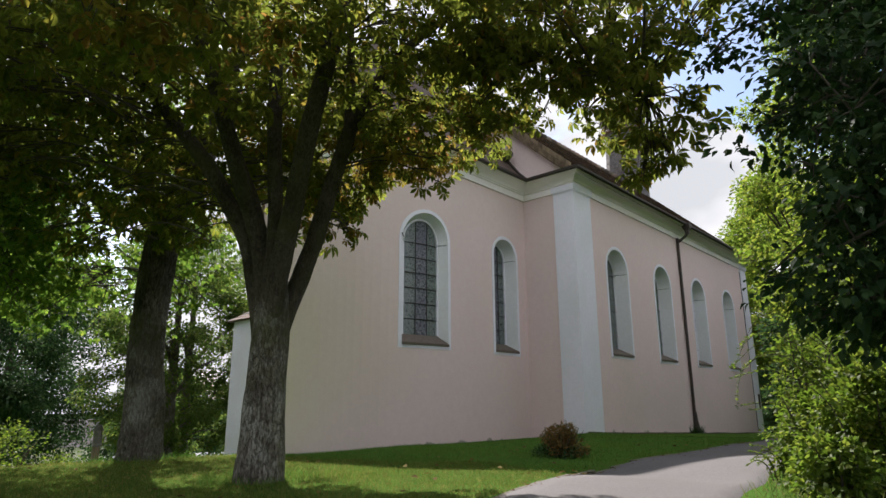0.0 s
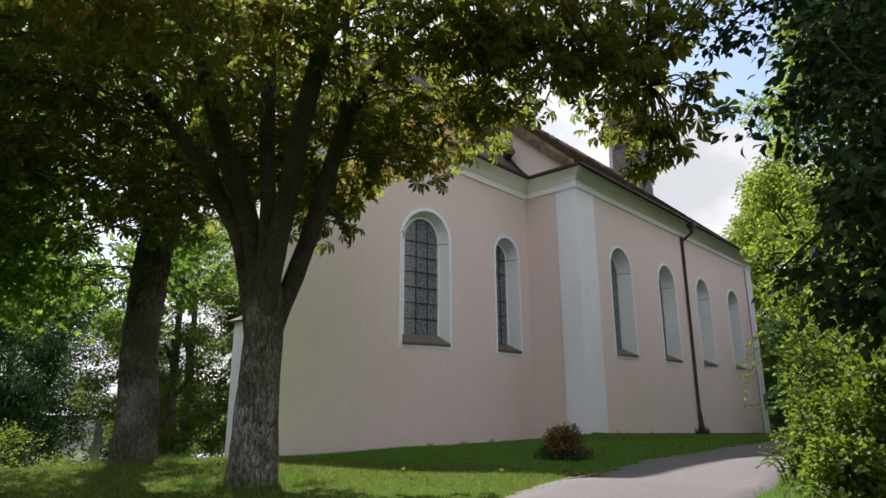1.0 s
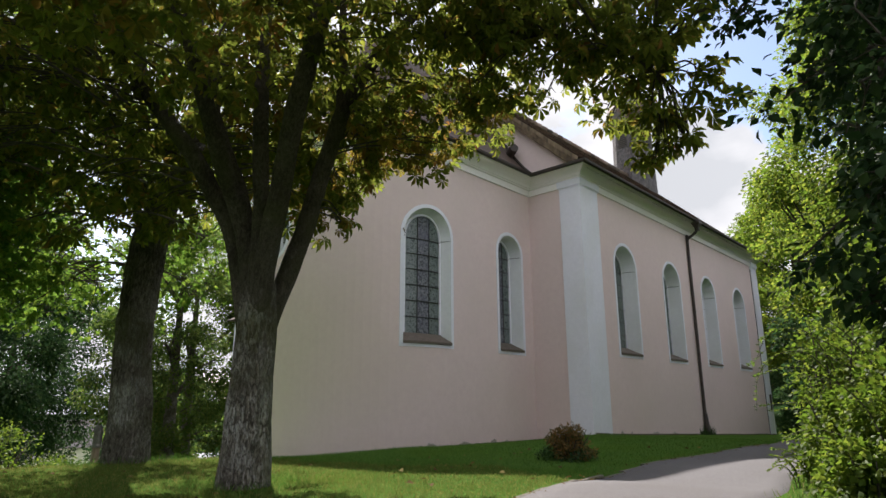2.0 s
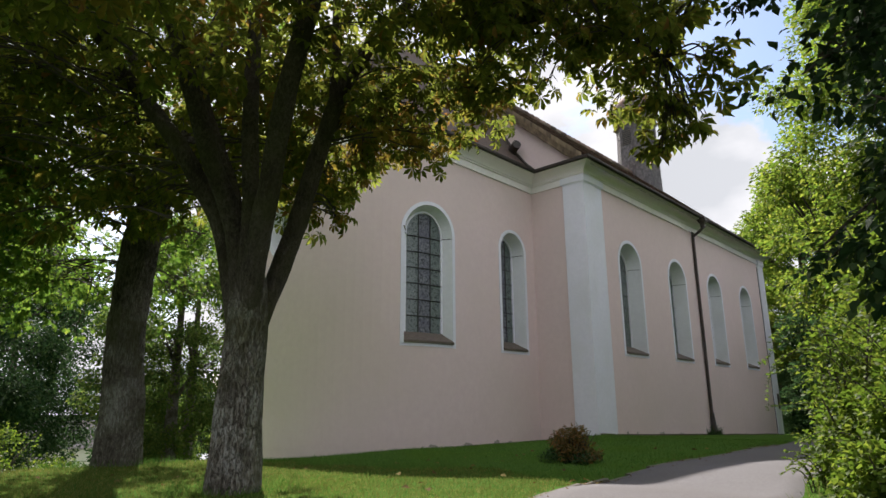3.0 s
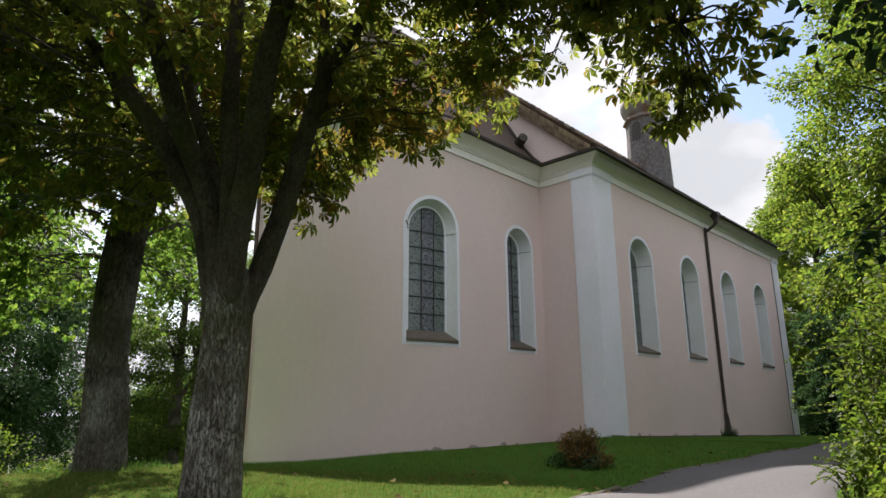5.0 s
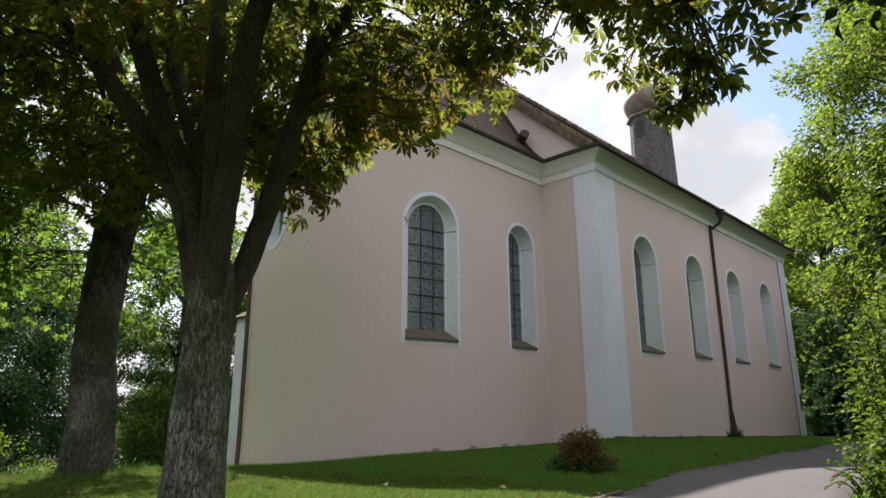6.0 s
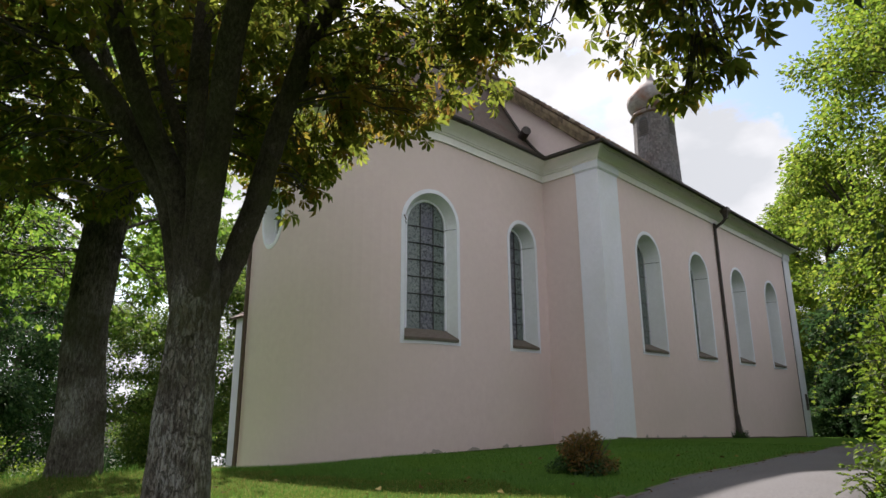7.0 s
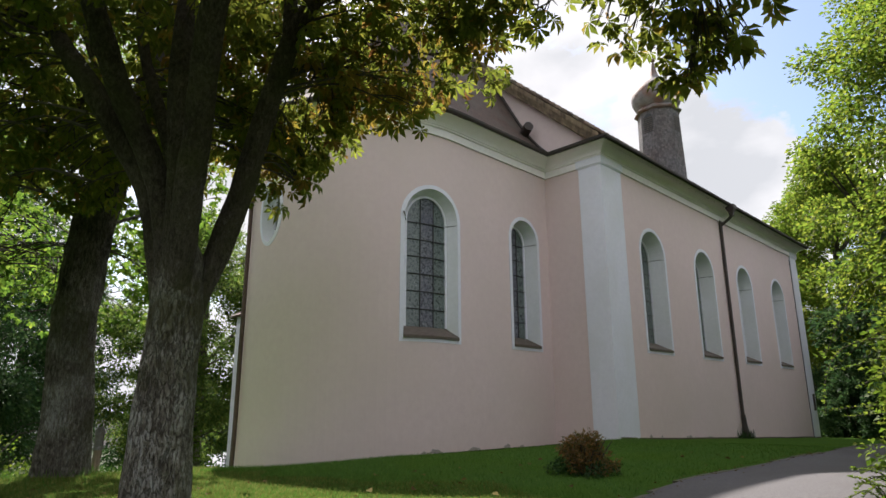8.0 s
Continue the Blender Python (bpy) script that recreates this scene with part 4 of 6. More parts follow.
for i in range(8):
    a, b = [Vector(p) for p in octagon(1.06, 0)][i], [Vector(p) for p in octagon(1.06, 0)][(i + 1) % 8]
    if i % 2 == 0:
        continue
    mid, way = (a + b) / 2, (b - a).normalized()
    out = (mid - Vector((TX, TY, 0))).normalized()
    m = Matrix((( way.x, out.x, 0, mid.x), (way.y, out.y, 0, mid.y), (0, 0, 1, 0), (0, 0, 0, 1)))
    g = Geo()
    arch = [(-0.26, 14.7)] + [(0.26 * -math.cos(math.pi * k / 8), 15.5 + 0.26 * math.sin(math.pi * k / 8)) for k in range(9)] + [(0.26, 14.7)]
    # a flat near-black panel paints the shade inside the opening
    g.poly(*[m @ Vector((x, 0.045, z)) for x, z in arch])
    lv = part("louvre", g, LEAD, turret, "near-black arched panel for the shade in the sound opening, with dark wooden slats")
    for k in range(8):
        z = 14.75 + 0.11 * k
        g = Geo()
        g.box(-0.25, 0.25, 0.04, 0.075, z, z + 0.022, m @ Matrix.Translation((0, 0, 0)))
        part("slat", g, LOUVRE, lv)
g = Geo()
g.strip([octagon(r, z) for r, z in ((1.05, 15.95), (1.22, 16.0), (1.24, 16.06), (1.05, 16.24), (0.98, 16.3))], closed=True)
part("turret_eave", g, COPPER, turret)
g = Geo()
onion = [(0.98, 16.28), (1.02, 16.34), (1.18, 16.5), (1.29, 16.75), (1.31, 17.0), (1.24, 17.28), (1.05, 17.55), (0.78, 17.78), (0.5, 17.97), (0.3, 18.18), (0.19, 18.45), (0.12, 18.8), (0.08, 19.1)]
g.strip([[(TX + r * (1 + 0.012 * (i % 3 == 0)) * math.cos(2 * math.pi * i / 24), TY + r * (1 + 0.012 * (i % 3 == 0)) * math.sin(2 * math.pi * i / 24), z) for i in range(24)] for r, z in onion], closed=True)
part("onion_dome", g, COPPER, turret, "tarnished copper onion dome", smooth=True)
g = Geo()
tube(g, [(TX, TY, 19.05), (TX, TY, 20.4)], [0.03, 0.02], 8)
g.strip([[(TX + 0.13 * math.sin(math.pi * k / 8) * math.cos(math.pi * i / 6), TY + 0.13 * math.sin(math.pi * k / 8) * math.sin(math.pi * i / 6), 19.3 - 0.13 * math.cos(math.pi * k / 8)) for i in range(12)] for k in range(9)], closed=True)
g.box(TX - 0.25, TX + 0.25, TY - 0.02, TY + 0.02, 20.0, 20.05)
part("finial", g, COPPER, turret)

# sacristy on the far side of the apse
AX0, AX1, AY0, AY1 = -22.55, -17.3, 12.7, 16.9
g = Geo()
g.box(AX0, AX1, AY0, AY1, -4.0, 4.1)
part("sacristy_wall", g, WHITE, chapel, "white plastered low sacristy")
g = Geo()
o = 0.2
c = [(AX0 - o, AY0 - o, 4.06), (AX1 + 0.1, AY0 - o, 4.06), (AX1 + 0.1, AY1, 4.06), (AX0 - o, AY1, 4.06)]
t = [(AX1 - 0.3, AY0 + 2.2, 6.1), (AX1 - 0.3, AY1, 6.1)]
g.poly(c[0], c[1], t[0])
g.poly(c[3], c[0], t[0], t[1])
g.poly(c[1], c[2], t[1], t[0])
g.poly(*c[::-1])
sr_ = part("sacristy_roof", g, TILE, chapel, "red-brown tiled lean-to roof")
g = Geo()
roof_tiles(g, lambda s, f: Vector(c[0]).lerp(Vector(c[1]), s).lerp(Vector(t[0]), f), 16, lambda f: (1 - f) * 5.0 + 0.3, rng_t)
roof_tiles(g, lambda s, f: Vector(c[3]).lerp(Vector(c[0]), s).lerp(Vector(t[1]).lerp(Vector(t[0]), s), f), 16, lambda f: 5.0, rng_t)
part("roof_tiles", g, TILE, sr_)["kind"] = "stuff"

# ---- trees ----


def trunk_skin(pts, radii, flare, seg=44, furrow=0.05, seed=0.0, steps=10):
    """A trunk with root flare and furrowed bark as real relief."""
    line, rr = smooth_line(pts, radii, steps)
    g = Geo()
    rows, base = [], line[0].z
    for p, r in zip(line, rr):
        h = p.z - base
        row = []
        for s in range(seg):
            a = 2 * math.pi * s / seg
            ridge = abs(noise.noise(Vector((math.cos(a) * 3.2 * r * 4, math.sin(a) * 3.2 * r * 4, p.z * 0.55 + seed)))) + 0.6 * abs(noise.noise(Vector((math.cos(a) * 9 * r * 4, math.sin(a) * 9 * r * 4, p.z * 1.9 + seed))))
            root = flare * math.exp(-h * 3.4) * (0.75 + 0.6 * math.cos(5 * a + seed) * 0.5 + 0.5 * noise.noise(Vector((math.cos(a) * 1.5, math.sin(a) * 1.5, seed))))
            q = r * (1 + 0.06 * noise.noise(Vector((math.cos(a), math.sin(a), p.z * 0.8 + seed)))) + root - furrow * (0.45 - ridge) * min(1.0, r * 4)
            row.append(p + Vector((math.cos(a) * q, math.sin(a) * q, 0)))
        rows.append(row)
    g.strip(rows, closed=True)
    g.cap(rows[-1])
    return g


def twigs_to(g, rng, limbs, clusters, r0=0.022):
    """Thin boughs from the nearest limb to each leaf cluster, with side twigs."""
    nodes = [q for line in limbs for q in line]
    for x, y, z, r in clusters:
        c = Vector((x, y, z))
        best = min(nodes, key=lambda q: (q - c).length + max(0.0, q.z - c.z) * 0.8)
        d = (c - best).length
        if d > 1.4:
            best, d = c.lerp(best, 1.4 / d), 1.4
        mid = best.lerp(c, 0.5) + Vector((rng.uniform(-0.1, 0.1), rng.uniform(-0.1, 0.1), 0.13 * d))
        line, rr = smooth_line([best, mid, c], [min(0.05, r0 * (0.6 + 0.35 * d)), r0 * 0.6, 0.006], 5)
        tube(g, line, rr, 5, capped=False)
        for _ in range(4):
            e = c + Vector((rng.uniform(-1, 1), rng.uniform(-1, 1), rng.uniform(-0.6, 0.4))) * r * 0.55
            s = line[rng.randrange(4, len(line))]
            tube(g, [s, s.lerp(e, 0.5) + Vector((0, 0, 0.05)), e], [0.008, 0.006, 0.003], 4, capped=False)


# chestnut beside the path
T1 = Vector((-6.19, 3.98, ground_z(-6.19, 3.98)))
chestnut = thing("chestnut_tree", T1, "large horse chestnut with mottled bark, leaves turning yellow and brown", "tree")
part("trunk", trunk_skin([T1 + Vector(p) for p in ((0, 0, -0.3), (0, 0, 0.05), (0.01, 0, 0.5), (0.03, 0.0, 1.1), (0.04, 0.01, 1.7), (0.03, 0.0, 2.1), (0.02, 0.02, 2.4))], [0.27, 0.26, 0.24, 0.226, 0.222, 0.205, 0.06], 0.11, furrow=0.045, seed=3.1), BARK1, chestnut, "mottled grey-brown flaking bark", smooth=True)
limb_lines = []


def chestnut_limb(pts, rad):
    line, rr = smooth_line(pts, rad, 7)
    limb_lines.append(line[len(line) // 3:])
    g = Geo()
    tube(g, line, rr, 14, 0.10, 4.0)
    part("limb", g, BARK_SHADED, chestnut, smooth=True)


chestnut_limb([(-6.25, 3.93, 1.5), (-6.3, 3.86, 2.1), (-6.34, 3.70, 2.75), (-6.32, 3.44, 3.12), (-6.36, 3.2, 3.5), (-6.55, 3.02, 3.85), (-7.0, 2.88, 4.35), (-7.7, 2.7, 5.05)], [0.1, 0.112, 0.106, 0.102, 0.097, 0.09, 0.078, 0.05])
chestnut_limb([(-6.2, 3.95, 1.6), (-6.15, 3.84, 2.3), (-6.1, 3.73, 2.68), (-6.03, 3.58, 2.95), (-5.92, 3.38, 3.18), (-5.78, 3.18, 3.42), (-5.7, 2.98, 3.8), (-5.75, 2.7, 4.6), (-5.9, 2.4, 5.6)], [0.1, 0.115, 0.11, 0.106, 0.10, 0.096, 0.09, 0.072, 0.045])
chestnut_limb([(-6.22, 4.0, 1.7), (-6.36, 4.0, 2.4), (-6.5, 4.02, 2.85), (-6.61, 4.0, 3.15), (-6.72, 3.94, 3.5), (-6.88, 3.86, 3.9), (-7.15, 3.75, 4.6), (-7.4, 3.7, 5.5)], [0.08, 0.082, 0.078, 0.074, 0.072, 0.068, 0.057, 0.04])
chestnut_limb([(-6.15, 3.95, 1.7), (-6.0, 3.86, 2.3), (-5.88, 3.79, 2.7), (-5.78, 3.70, 3.2), (-5.84, 3.68, 3.87), (-6.02, 3.75, 4.7), (-6.2, 3.85, 5.8), (-6.3, 3.95, 7.0)], [0.1, 0.10, 0.093, 0.09, 0.088, 0.084, 0.073, 0.05])
chestnut_limb([(-6.12, 3.98, 1.6), (-5.95, 3.9, 2.2), (-5.74, 3.83, 2.57), (-5.48, 3.75, 2.97), (-5.22, 3.65, 3.42), (-4.97, 3.57, 3.82), (-4.83, 3.6, 4.3), (-4.7, 3.68, 5.0), (-4.55, 3.85, 6.2)], [0.11, 0.128, 0.122, 0.115, 0.11, 0.105, 0.10, 0.09, 0.055])
chestnut_limb([(-6.16, 4.02, 1.2), (-6.17, 4.16, 1.8), (-6.14, 4.31, 2.25), (-5.98, 4.40, 2.75), (-5.81, 4.45, 3.29), (-5.64, 4.52, 3.9), (-5.48, 4.6, 4.4), (-5.26, 4.74, 4.85), (-5.0, 4.87, 5.2), (-4.5, 5.1, 5.6), (-3.9, 5.5, 5.9)], [0.09, 0.118, 0.118, 0.112, 0.106, 0.098, 0.092, 0.085, 0.07, 0.05, 0.03])
chestnut_limb([(-5.55, 4.57, 4.15), (-5.52, 4.55, 4.7), (-5.5, 4.5, 5.8)], [0.07, 0.065, 0.04])
chestnut_limb([(-5.0, 4.87, 5.2), (-4.5, 5.0, 5.1), (-3.6, 5.35, 4.95), (-2.7, 5.8, 4.5), (-2.2, 6.0, 4.1)], [0.06, 0.05, 0.04, 0.028, 0.015])
chestnut_limb([(-7.0, 2.88, 4.35), (-7.1, 2.5, 4.8), (-7.0, 2.0, 5.4)], [0.07, 0.06, 0.035])
chestnut_limb([(-5.75, 2.7, 4.6), (-5.4, 2.1, 5.0), (-4.6, 1.6, 4.8), (-3.8, 1.3, 4.2)], [0.06, 0.05, 0.035, 0.015])
chestnut_limb([(-7.4, 2.8, 4.75), (-8.2, 3.2, 4.9), (-8.7, 3.6, 4.5)], [0.05, 0.04, 0.02])
chestnut_limb([(-4.83, 3.6, 4.3), (-4.6, 3.5, 5.0), (-4.0, 3.4, 5.4)], [0.06, 0.045, 0.025])
chestnut_limb([(-5.64, 4.52, 3.9), (-5.9, 5.1, 4.4), (-6.3, 5.7, 4.7)], [0.05, 0.04, 0.02])

LOW1 = [(-4.8, 5.55, 3.45), (-6.5, 6.0, 3.95), (-7.3, 5.6, 3.55), (-4.0, 6.4, 4.5), (-3.0, 5.8, 4.25), (-3.0, 6.4, 3.75), (-2.35, 6.3, 3.15), (-1.7, 5.7, 3.15), (-1.4, 5.5, 3.4), (-8.4, 3.7, 3.3), (-3.8, 1.2, 3.1), (-5.4, 2.4, 3.45), (-6.2, 4.0, 4.1), (-3.6, 3.6, 4.0)]


def underside(x, y, table):
    s = w = 0.0
    for a, b, z in table:
        k = 1 / ((x - a) ** 2 + (y - b) ** 2 + 0.15) ** 1.6
        s, w = s + k * z, w + k
    return s / w


def crown_clusters(rng, n, cx, cy, rx, ry, top_at, low, r_lo, r_hi, bias=0.6):
    out = []
    while len(out) < n:
        a, q = rng.uniform(0, 2 * math.pi), math.sqrt(rng.random())
        q *= 1 + 0.10 * noise.noise(Vector((math.cos(a) * 2, math.sin(a) * 2, cx)))
        x, y = cx + rx * q * math.cos(a), cy + ry * q * math.sin(a)
        r = rng.uniform(r_lo, r_hi)
        lo = low(x, y) + 0.45 * r
        top = top_at(x, y)
        hi = lo + (top - lo) * math.sqrt(max(0.0, 1 - (q * 0.97) ** 2))
        z = lo + (hi - lo) * rng.random() ** (1 + bias)
        out.append((x, y, z, r))
    return out


rng1 = random.Random(11)
cl1 = crown_clusters(rng1, 425, -5.9, 2.7, 5.0, 3.9, lambda x, y: 7.8 - 2.0 * smoothstep(3.4, 6.0, y), lambda x, y: underside(x, y, LOW1) + 0.26, 0.35, 0.65, 0.8)
cl1 = [c for c in cl1 if not (c[0] > -3.4 and c[1] < 0.6) and not (c[0] > -5.6 and c[1] > 3.4 and rng1.random() < 0.22)]
# the crown's far side, behind the limbs
for _ in range(46):
    cl1.append((rng1.uniform(-9.3, -6.6), rng1.uniform(4.3, 6.2), 3.9 + 3.6 * rng1.random(), rng1.uniform(0.35, 0.55)))
for _ in range(32):
    cl1.append((rng1.uniform(-9.3, -6.9), rng1.uniform(0.6, 3.3), 3.35 + 1.9 * rng1.random() ** 1.4, rng1.uniform(0.3, 0.5)))
# more high clusters, added to keep the sun off the leaves here
for _ in range(52):
    cl1.append((rng1.uniform(-10.3, -6.7), rng1.uniform(0.8, 4.6), rng1.uniform(5.3, 7.7), rng1.uniform(0.42, 0.62)))
# the crown's top, kept out of view and added to shade the leaves below
for _ in range(85):
    a, q = rng1.uniform(0, 2 * math.pi), math.sqrt(rng1.random())
    x, y, z = -6.6 + 4.6 * q * math.cos(a), 3.9 + 4.2 * q * math.sin(a), rng1.uniform(6.8, 10.4 - 2.2 * q)
    if z - 0.85 > 0.82 * math.hypot(x, y):
        cl1.append((x, y, z, rng1.uniform(0.5, 0.75)))
# sprays along the crown's rim
for x, y, z in LOW1[:12] + [(-7.1, 5.5, 3.3), (-6.7, 5.4, 3.3), (-6.9, 5.7, 3.7), (-6.4, 5.8, 3.7)]:
    for _ in range(3):
        cl1.append((x + rng1.uniform(-0.35, 0.35), y + rng1.uniform(-0.35, 0.35), z + rng1.uniform(0.2, 0.55), rng1.uniform(0.2, 0.36)))
# the bough that reaches over the path
for _ in range(66):
    x, y = rng1.uniform(-4.6, -1.8), rng1.uniform(4.9, 6.4)
    r = rng1.uniform(0.18, 0.34)
    cl1.append((x, y, underside(x, y, LOW1) + 0.2 + 1.5 * rng1.random() ** 1.3, r))
for q in limb_lines[7]:
    for _ in range(2):
        cl1.append((q.x + rng1.uniform(-0.2, 0.2), q.y + rng1.uniform(-0.2, 0.2), q.z + rng1.uniform(-0.2, 0.15), rng1.uniform(0.18, 0.3)))
for _ in range(80):
    x, y = rng1.uniform(-5.0, -2.0), rng1.uniform(4.3, 6.6)
    cl1.append((x, y, underside(x, y, LOW1) + 0.75 + 2.0 * rng1.random(), rng1.uniform(0.26, 0.42)))
for _ in range(8):
    cl1.append((-2.3 + rng1.uniform(-0.2, 0.22), 6.22 + rng1.uniform(-0.2, 0.2), rng1.uniform(3.3, 3.9), rng1.uniform(0.17, 0.25)))
for _ in range(20):
    cl1.append((rng1.uniform(-2.0, -0.95), rng1.uniform(5.2, 5.9), rng1.uniform(4.15, 5.0), rng1.uniform(0.2, 0.32)))
for _ in range(16):
    cl1.append((-6.35 + rng1.uniform(-0.45, 0.3), 4.96 + rng1.uniform(-0.25, 0.3), 2.99 + rng1.uniform(0.05, 0.8), rng1.uniform(0.16, 0.27)))


def in_sightline(x, y, z):
    """Wedges cleared of leaves so the limbs and the old maple show from the camera."""
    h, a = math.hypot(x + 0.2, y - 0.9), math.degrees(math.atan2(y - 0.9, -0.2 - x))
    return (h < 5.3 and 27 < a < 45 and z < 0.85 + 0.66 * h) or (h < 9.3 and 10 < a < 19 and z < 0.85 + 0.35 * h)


cl1 = [c for c in cl1 if not in_sightline(*c[:3])]
# the bough thins out and rises towards its tip
cl1 = [c for c in cl1 if not (c[0] > -2.3 and c[1] > 5.0 and c[2] < 3.55 + 0.5 * (c[0] + 2.3))]
# low sprays between the two trunks, and the bough's tip
for x, y, z, n, w in ((-8.3, 3.75, 3.2, 9, 0.3), (-8.3, 2.75, 3.2, 22, 0.75), (-7.4, 3.0, 3.1, 10, 0.45), (-1.78, 5.86, 3.55, 4, 0.16), (-2.18, 6.14, 3.34, 4, 0.2), (-2.38, 6.22, 3.24, 4, 0.1), (-1.6, 5.78, 3.8, 4, 0.18)):
    for _ in range(n):
        cl1.append((x + rng1.uniform(-w, w), y + rng1.uniform(-w, w), z + rng1.uniform(-0.5, 0.7) * w, rng1.uniform(0.16, 0.3)))
g = Geo()
twigs_to(g, rng1, limb_lines, [c for c in cl1 if rng1.random() < 0.55], 0.016)
part("twig_growth", g, TWIG, chestnut)["kind"] = "stuff"
nr1 = np.random.default_rng(21)
turned = [c for c in cl1 if (c[1] > 4.8 and c[0] < -4.2 and c[2] < 4.9 and rng1.random() < 0.28) or (math.hypot(c[0] + 3.7, c[1] - 1.0) < 0.75 and c[2] < 4.0) or rng1.random() < 0.03]
green = [c for c in cl1 if c not in turned]
part("crown", foliage("crown", *leaf_clusters(nr1, green, 78, 0.24, (-6.2, 4.0, 4.5), 0.6, 0.55, 0.4), PALM), LEAF_CHESTNUT, chestnut, "dense palmate leaves, green with yellow and brown")
part("crown", foliage("crown", *leaf_clusters(nr1, turned, 78, 0.24, (-6.2, 4.0, 4.5), 0.6, 0.55, 0.4), PALM), LEAF_TURNING, chestnut, "sprays of leaves turned yellow and brown")

# second old tree on the lawn
T2 = Vector((-10.16, 4.22, ground_z(-10.16, 4.22)))
old_tree = thing("maple_tree", T2, "tall old maple with deeply furrowed dark bark", "tree")
line2 = [T2 + Vector(p) for p in ((0.06, 0.09, -0.3), (0.06, 0.09, 0.1), (0.05, 0.07, 0.8), (0.03, 0.0, 1.6), (0.015, 0.01, 2.6), (0.035, 0.09, 3.6), (0.14, 0.38, 5.0), (0.4, 0.95, 7.5))]
part("trunk", trunk_skin(line2, [0.335, 0.32, 0.295, 0.28, 0.272, 0.26, 0.22, 0.15], 0.04, seg=56, furrow=0.075, seed=9.4), BARK2, old_tree, "deeply furrowed dark bark", smooth=True)
lines2 = []


def maple_limb(pts, rad):
    line, rr = smooth_line([T2 + Vector(p) for p in pts], rad, 6)
    lines2.append(line[4:])
    g = Geo()
    tube(g, line, rr, 10, 0.10, 4.0)
    part("limb", g, BARK2, old_tree, smooth=True)


maple_limb(((0.1, 0.1, 3.9), (-0.8, -0.4, 5.2), (-2.2, -0.9, 6.4), (-3.6, -1.2, 7.0)), (0.13, 0.1, 0.07, 0.03))
maple_limb(((0.1, 0.1, 4.2), (-0.3, 0.9, 5.4), (-0.4, 1.6, 6.8), (-0.6, 2.4, 8.0)), (0.13, 0.1, 0.07, 0.03))
maple_limb(((0.2, 0.2, 4.8), (0.5, -0.6, 6.2), (0.7, -1.4, 7.2)), (0.12, 0.09, 0.03))
maple_limb(((0.2, 0.2, 5.2), (-0.8, 1.4, 6.8), (-1.6, 2.6, 8.0)), (0.12, 0.08, 0.03))
maple_limb(((0.0, 0.0, 4.3), (-0.7, -1.2, 5.0), (-1.4, -2.4, 5.0), (-2.0, -3.2, 4.5)), (0.06, 0.045, 0.03, 0.015))
maple_limb(((0.0, 0.0, 4.0), (0.4, -1.2, 4.6), (0.7, -2.2, 4.6), (0.8, -3.2, 4.1)), (0.03, 0.022, 0.015, 0.008))
maple_limb(((0.05, 0.0, 2.85), (-0.9, 0.35, 3.25), (-1.9, 0.5, 3.3), (-3.2, 0.4, 3.2)), (0.028, 0.02, 0.014, 0.008))
maple_limb(((0.0, 0.1, 3.3), (-1.0, 1.2, 4.0), (-2.4, 2.2, 4.4)), (0.032, 0.024, 0.012))
maple_limb(((0.05, 0.0, 3.3), (0.5, -1.4, 3.9), (1.1, -2.6, 3.7), (1.5, -3.4, 3.1)), (0.018, 0.014, 0.010, 0.006))
rng2 = random.Random(12)
cl2 = crown_clusters(rng2, 170, -10.9, 4.6, 3.5, 3.4, lambda x, y: 11.5, lambda x, y: 3.6 + 0.35 * noise.noise(Vector((x, y, 1.0))) + 1.1 * smoothstep(-10.5, -8.0, x), 0.5, 0.9, 0.5)
cl2 = [c for c in cl2 if (c[0] - T2.x) * 0.741 + (c[1] - T2.y) * 0.672 < 0.5]
cl2 += [(rng2.uniform(-12.8, -9.0), rng2.uniform(0.2, 2.9), rng2.uniform(2.3, 4.6), rng2.uniform(0.4, 0.65)) for _ in range(230)]
cl2 += [(-12.6 + rng2.uniform(-1.3, 1.3), 4.4 + rng2.uniform(-1.2, 1.2), 3.2 + rng2.uniform(0, 0.6), rng2.uniform(0.35, 0.6)) for _ in range(22)]
cl2 += [(rng2.uniform(-14.4, -11.8), rng2.uniform(4.3, 6.0), rng2.uniform(3.5, 5.4), rng2.uniform(0.38, 0.58)) for _ in range(40)]
cl2 += [(rng2.uniform(-13.4, -12.0), rng2.uniform(6.4, 7.4), rng2.uniform(4.5, 5.8), rng2.uniform(0.35, 0.5)) for _ in range(14)]
cl2 += [(rng2.uniform(-9.8, -7.9), rng2.uniform(0.1, 1.7), rng2.uniform(2.35, 3.9), rng2.uniform(0.3, 0.5)) for _ in range(46)]
high = [(rng2.uniform(-15.5, -9.6), rng2.uniform(0.8, 6.6), rng2.uniform(5.6, 10.5), rng2.uniform(0.6, 0.9)) for _ in range(120)]
cl2 += [c for c in high if c[0] > -9.2 - 0.815 * c[2] and c[1] < 4.2 + 0.25 * c[2]]
# sunlit sprays low on both sides of the trunk
cl2 += [(-10.6 + rng2.uniform(-0.8, 0.5), 3.1 + rng2.uniform(-0.6, 0.35), 2.15 + rng2.uniform(-0.1, 0.7), rng2.uniform(0.22, 0.4)) for _ in range(26)]
cl2 += [(-11.6 + rng2.uniform(-0.9, 0.7), 5.75 + rng2.uniform(-0.75, 0.6), 2.75 + rng2.uniform(-0.25, 0.8), rng2.uniform(0.25, 0.42)) for _ in range(30)]
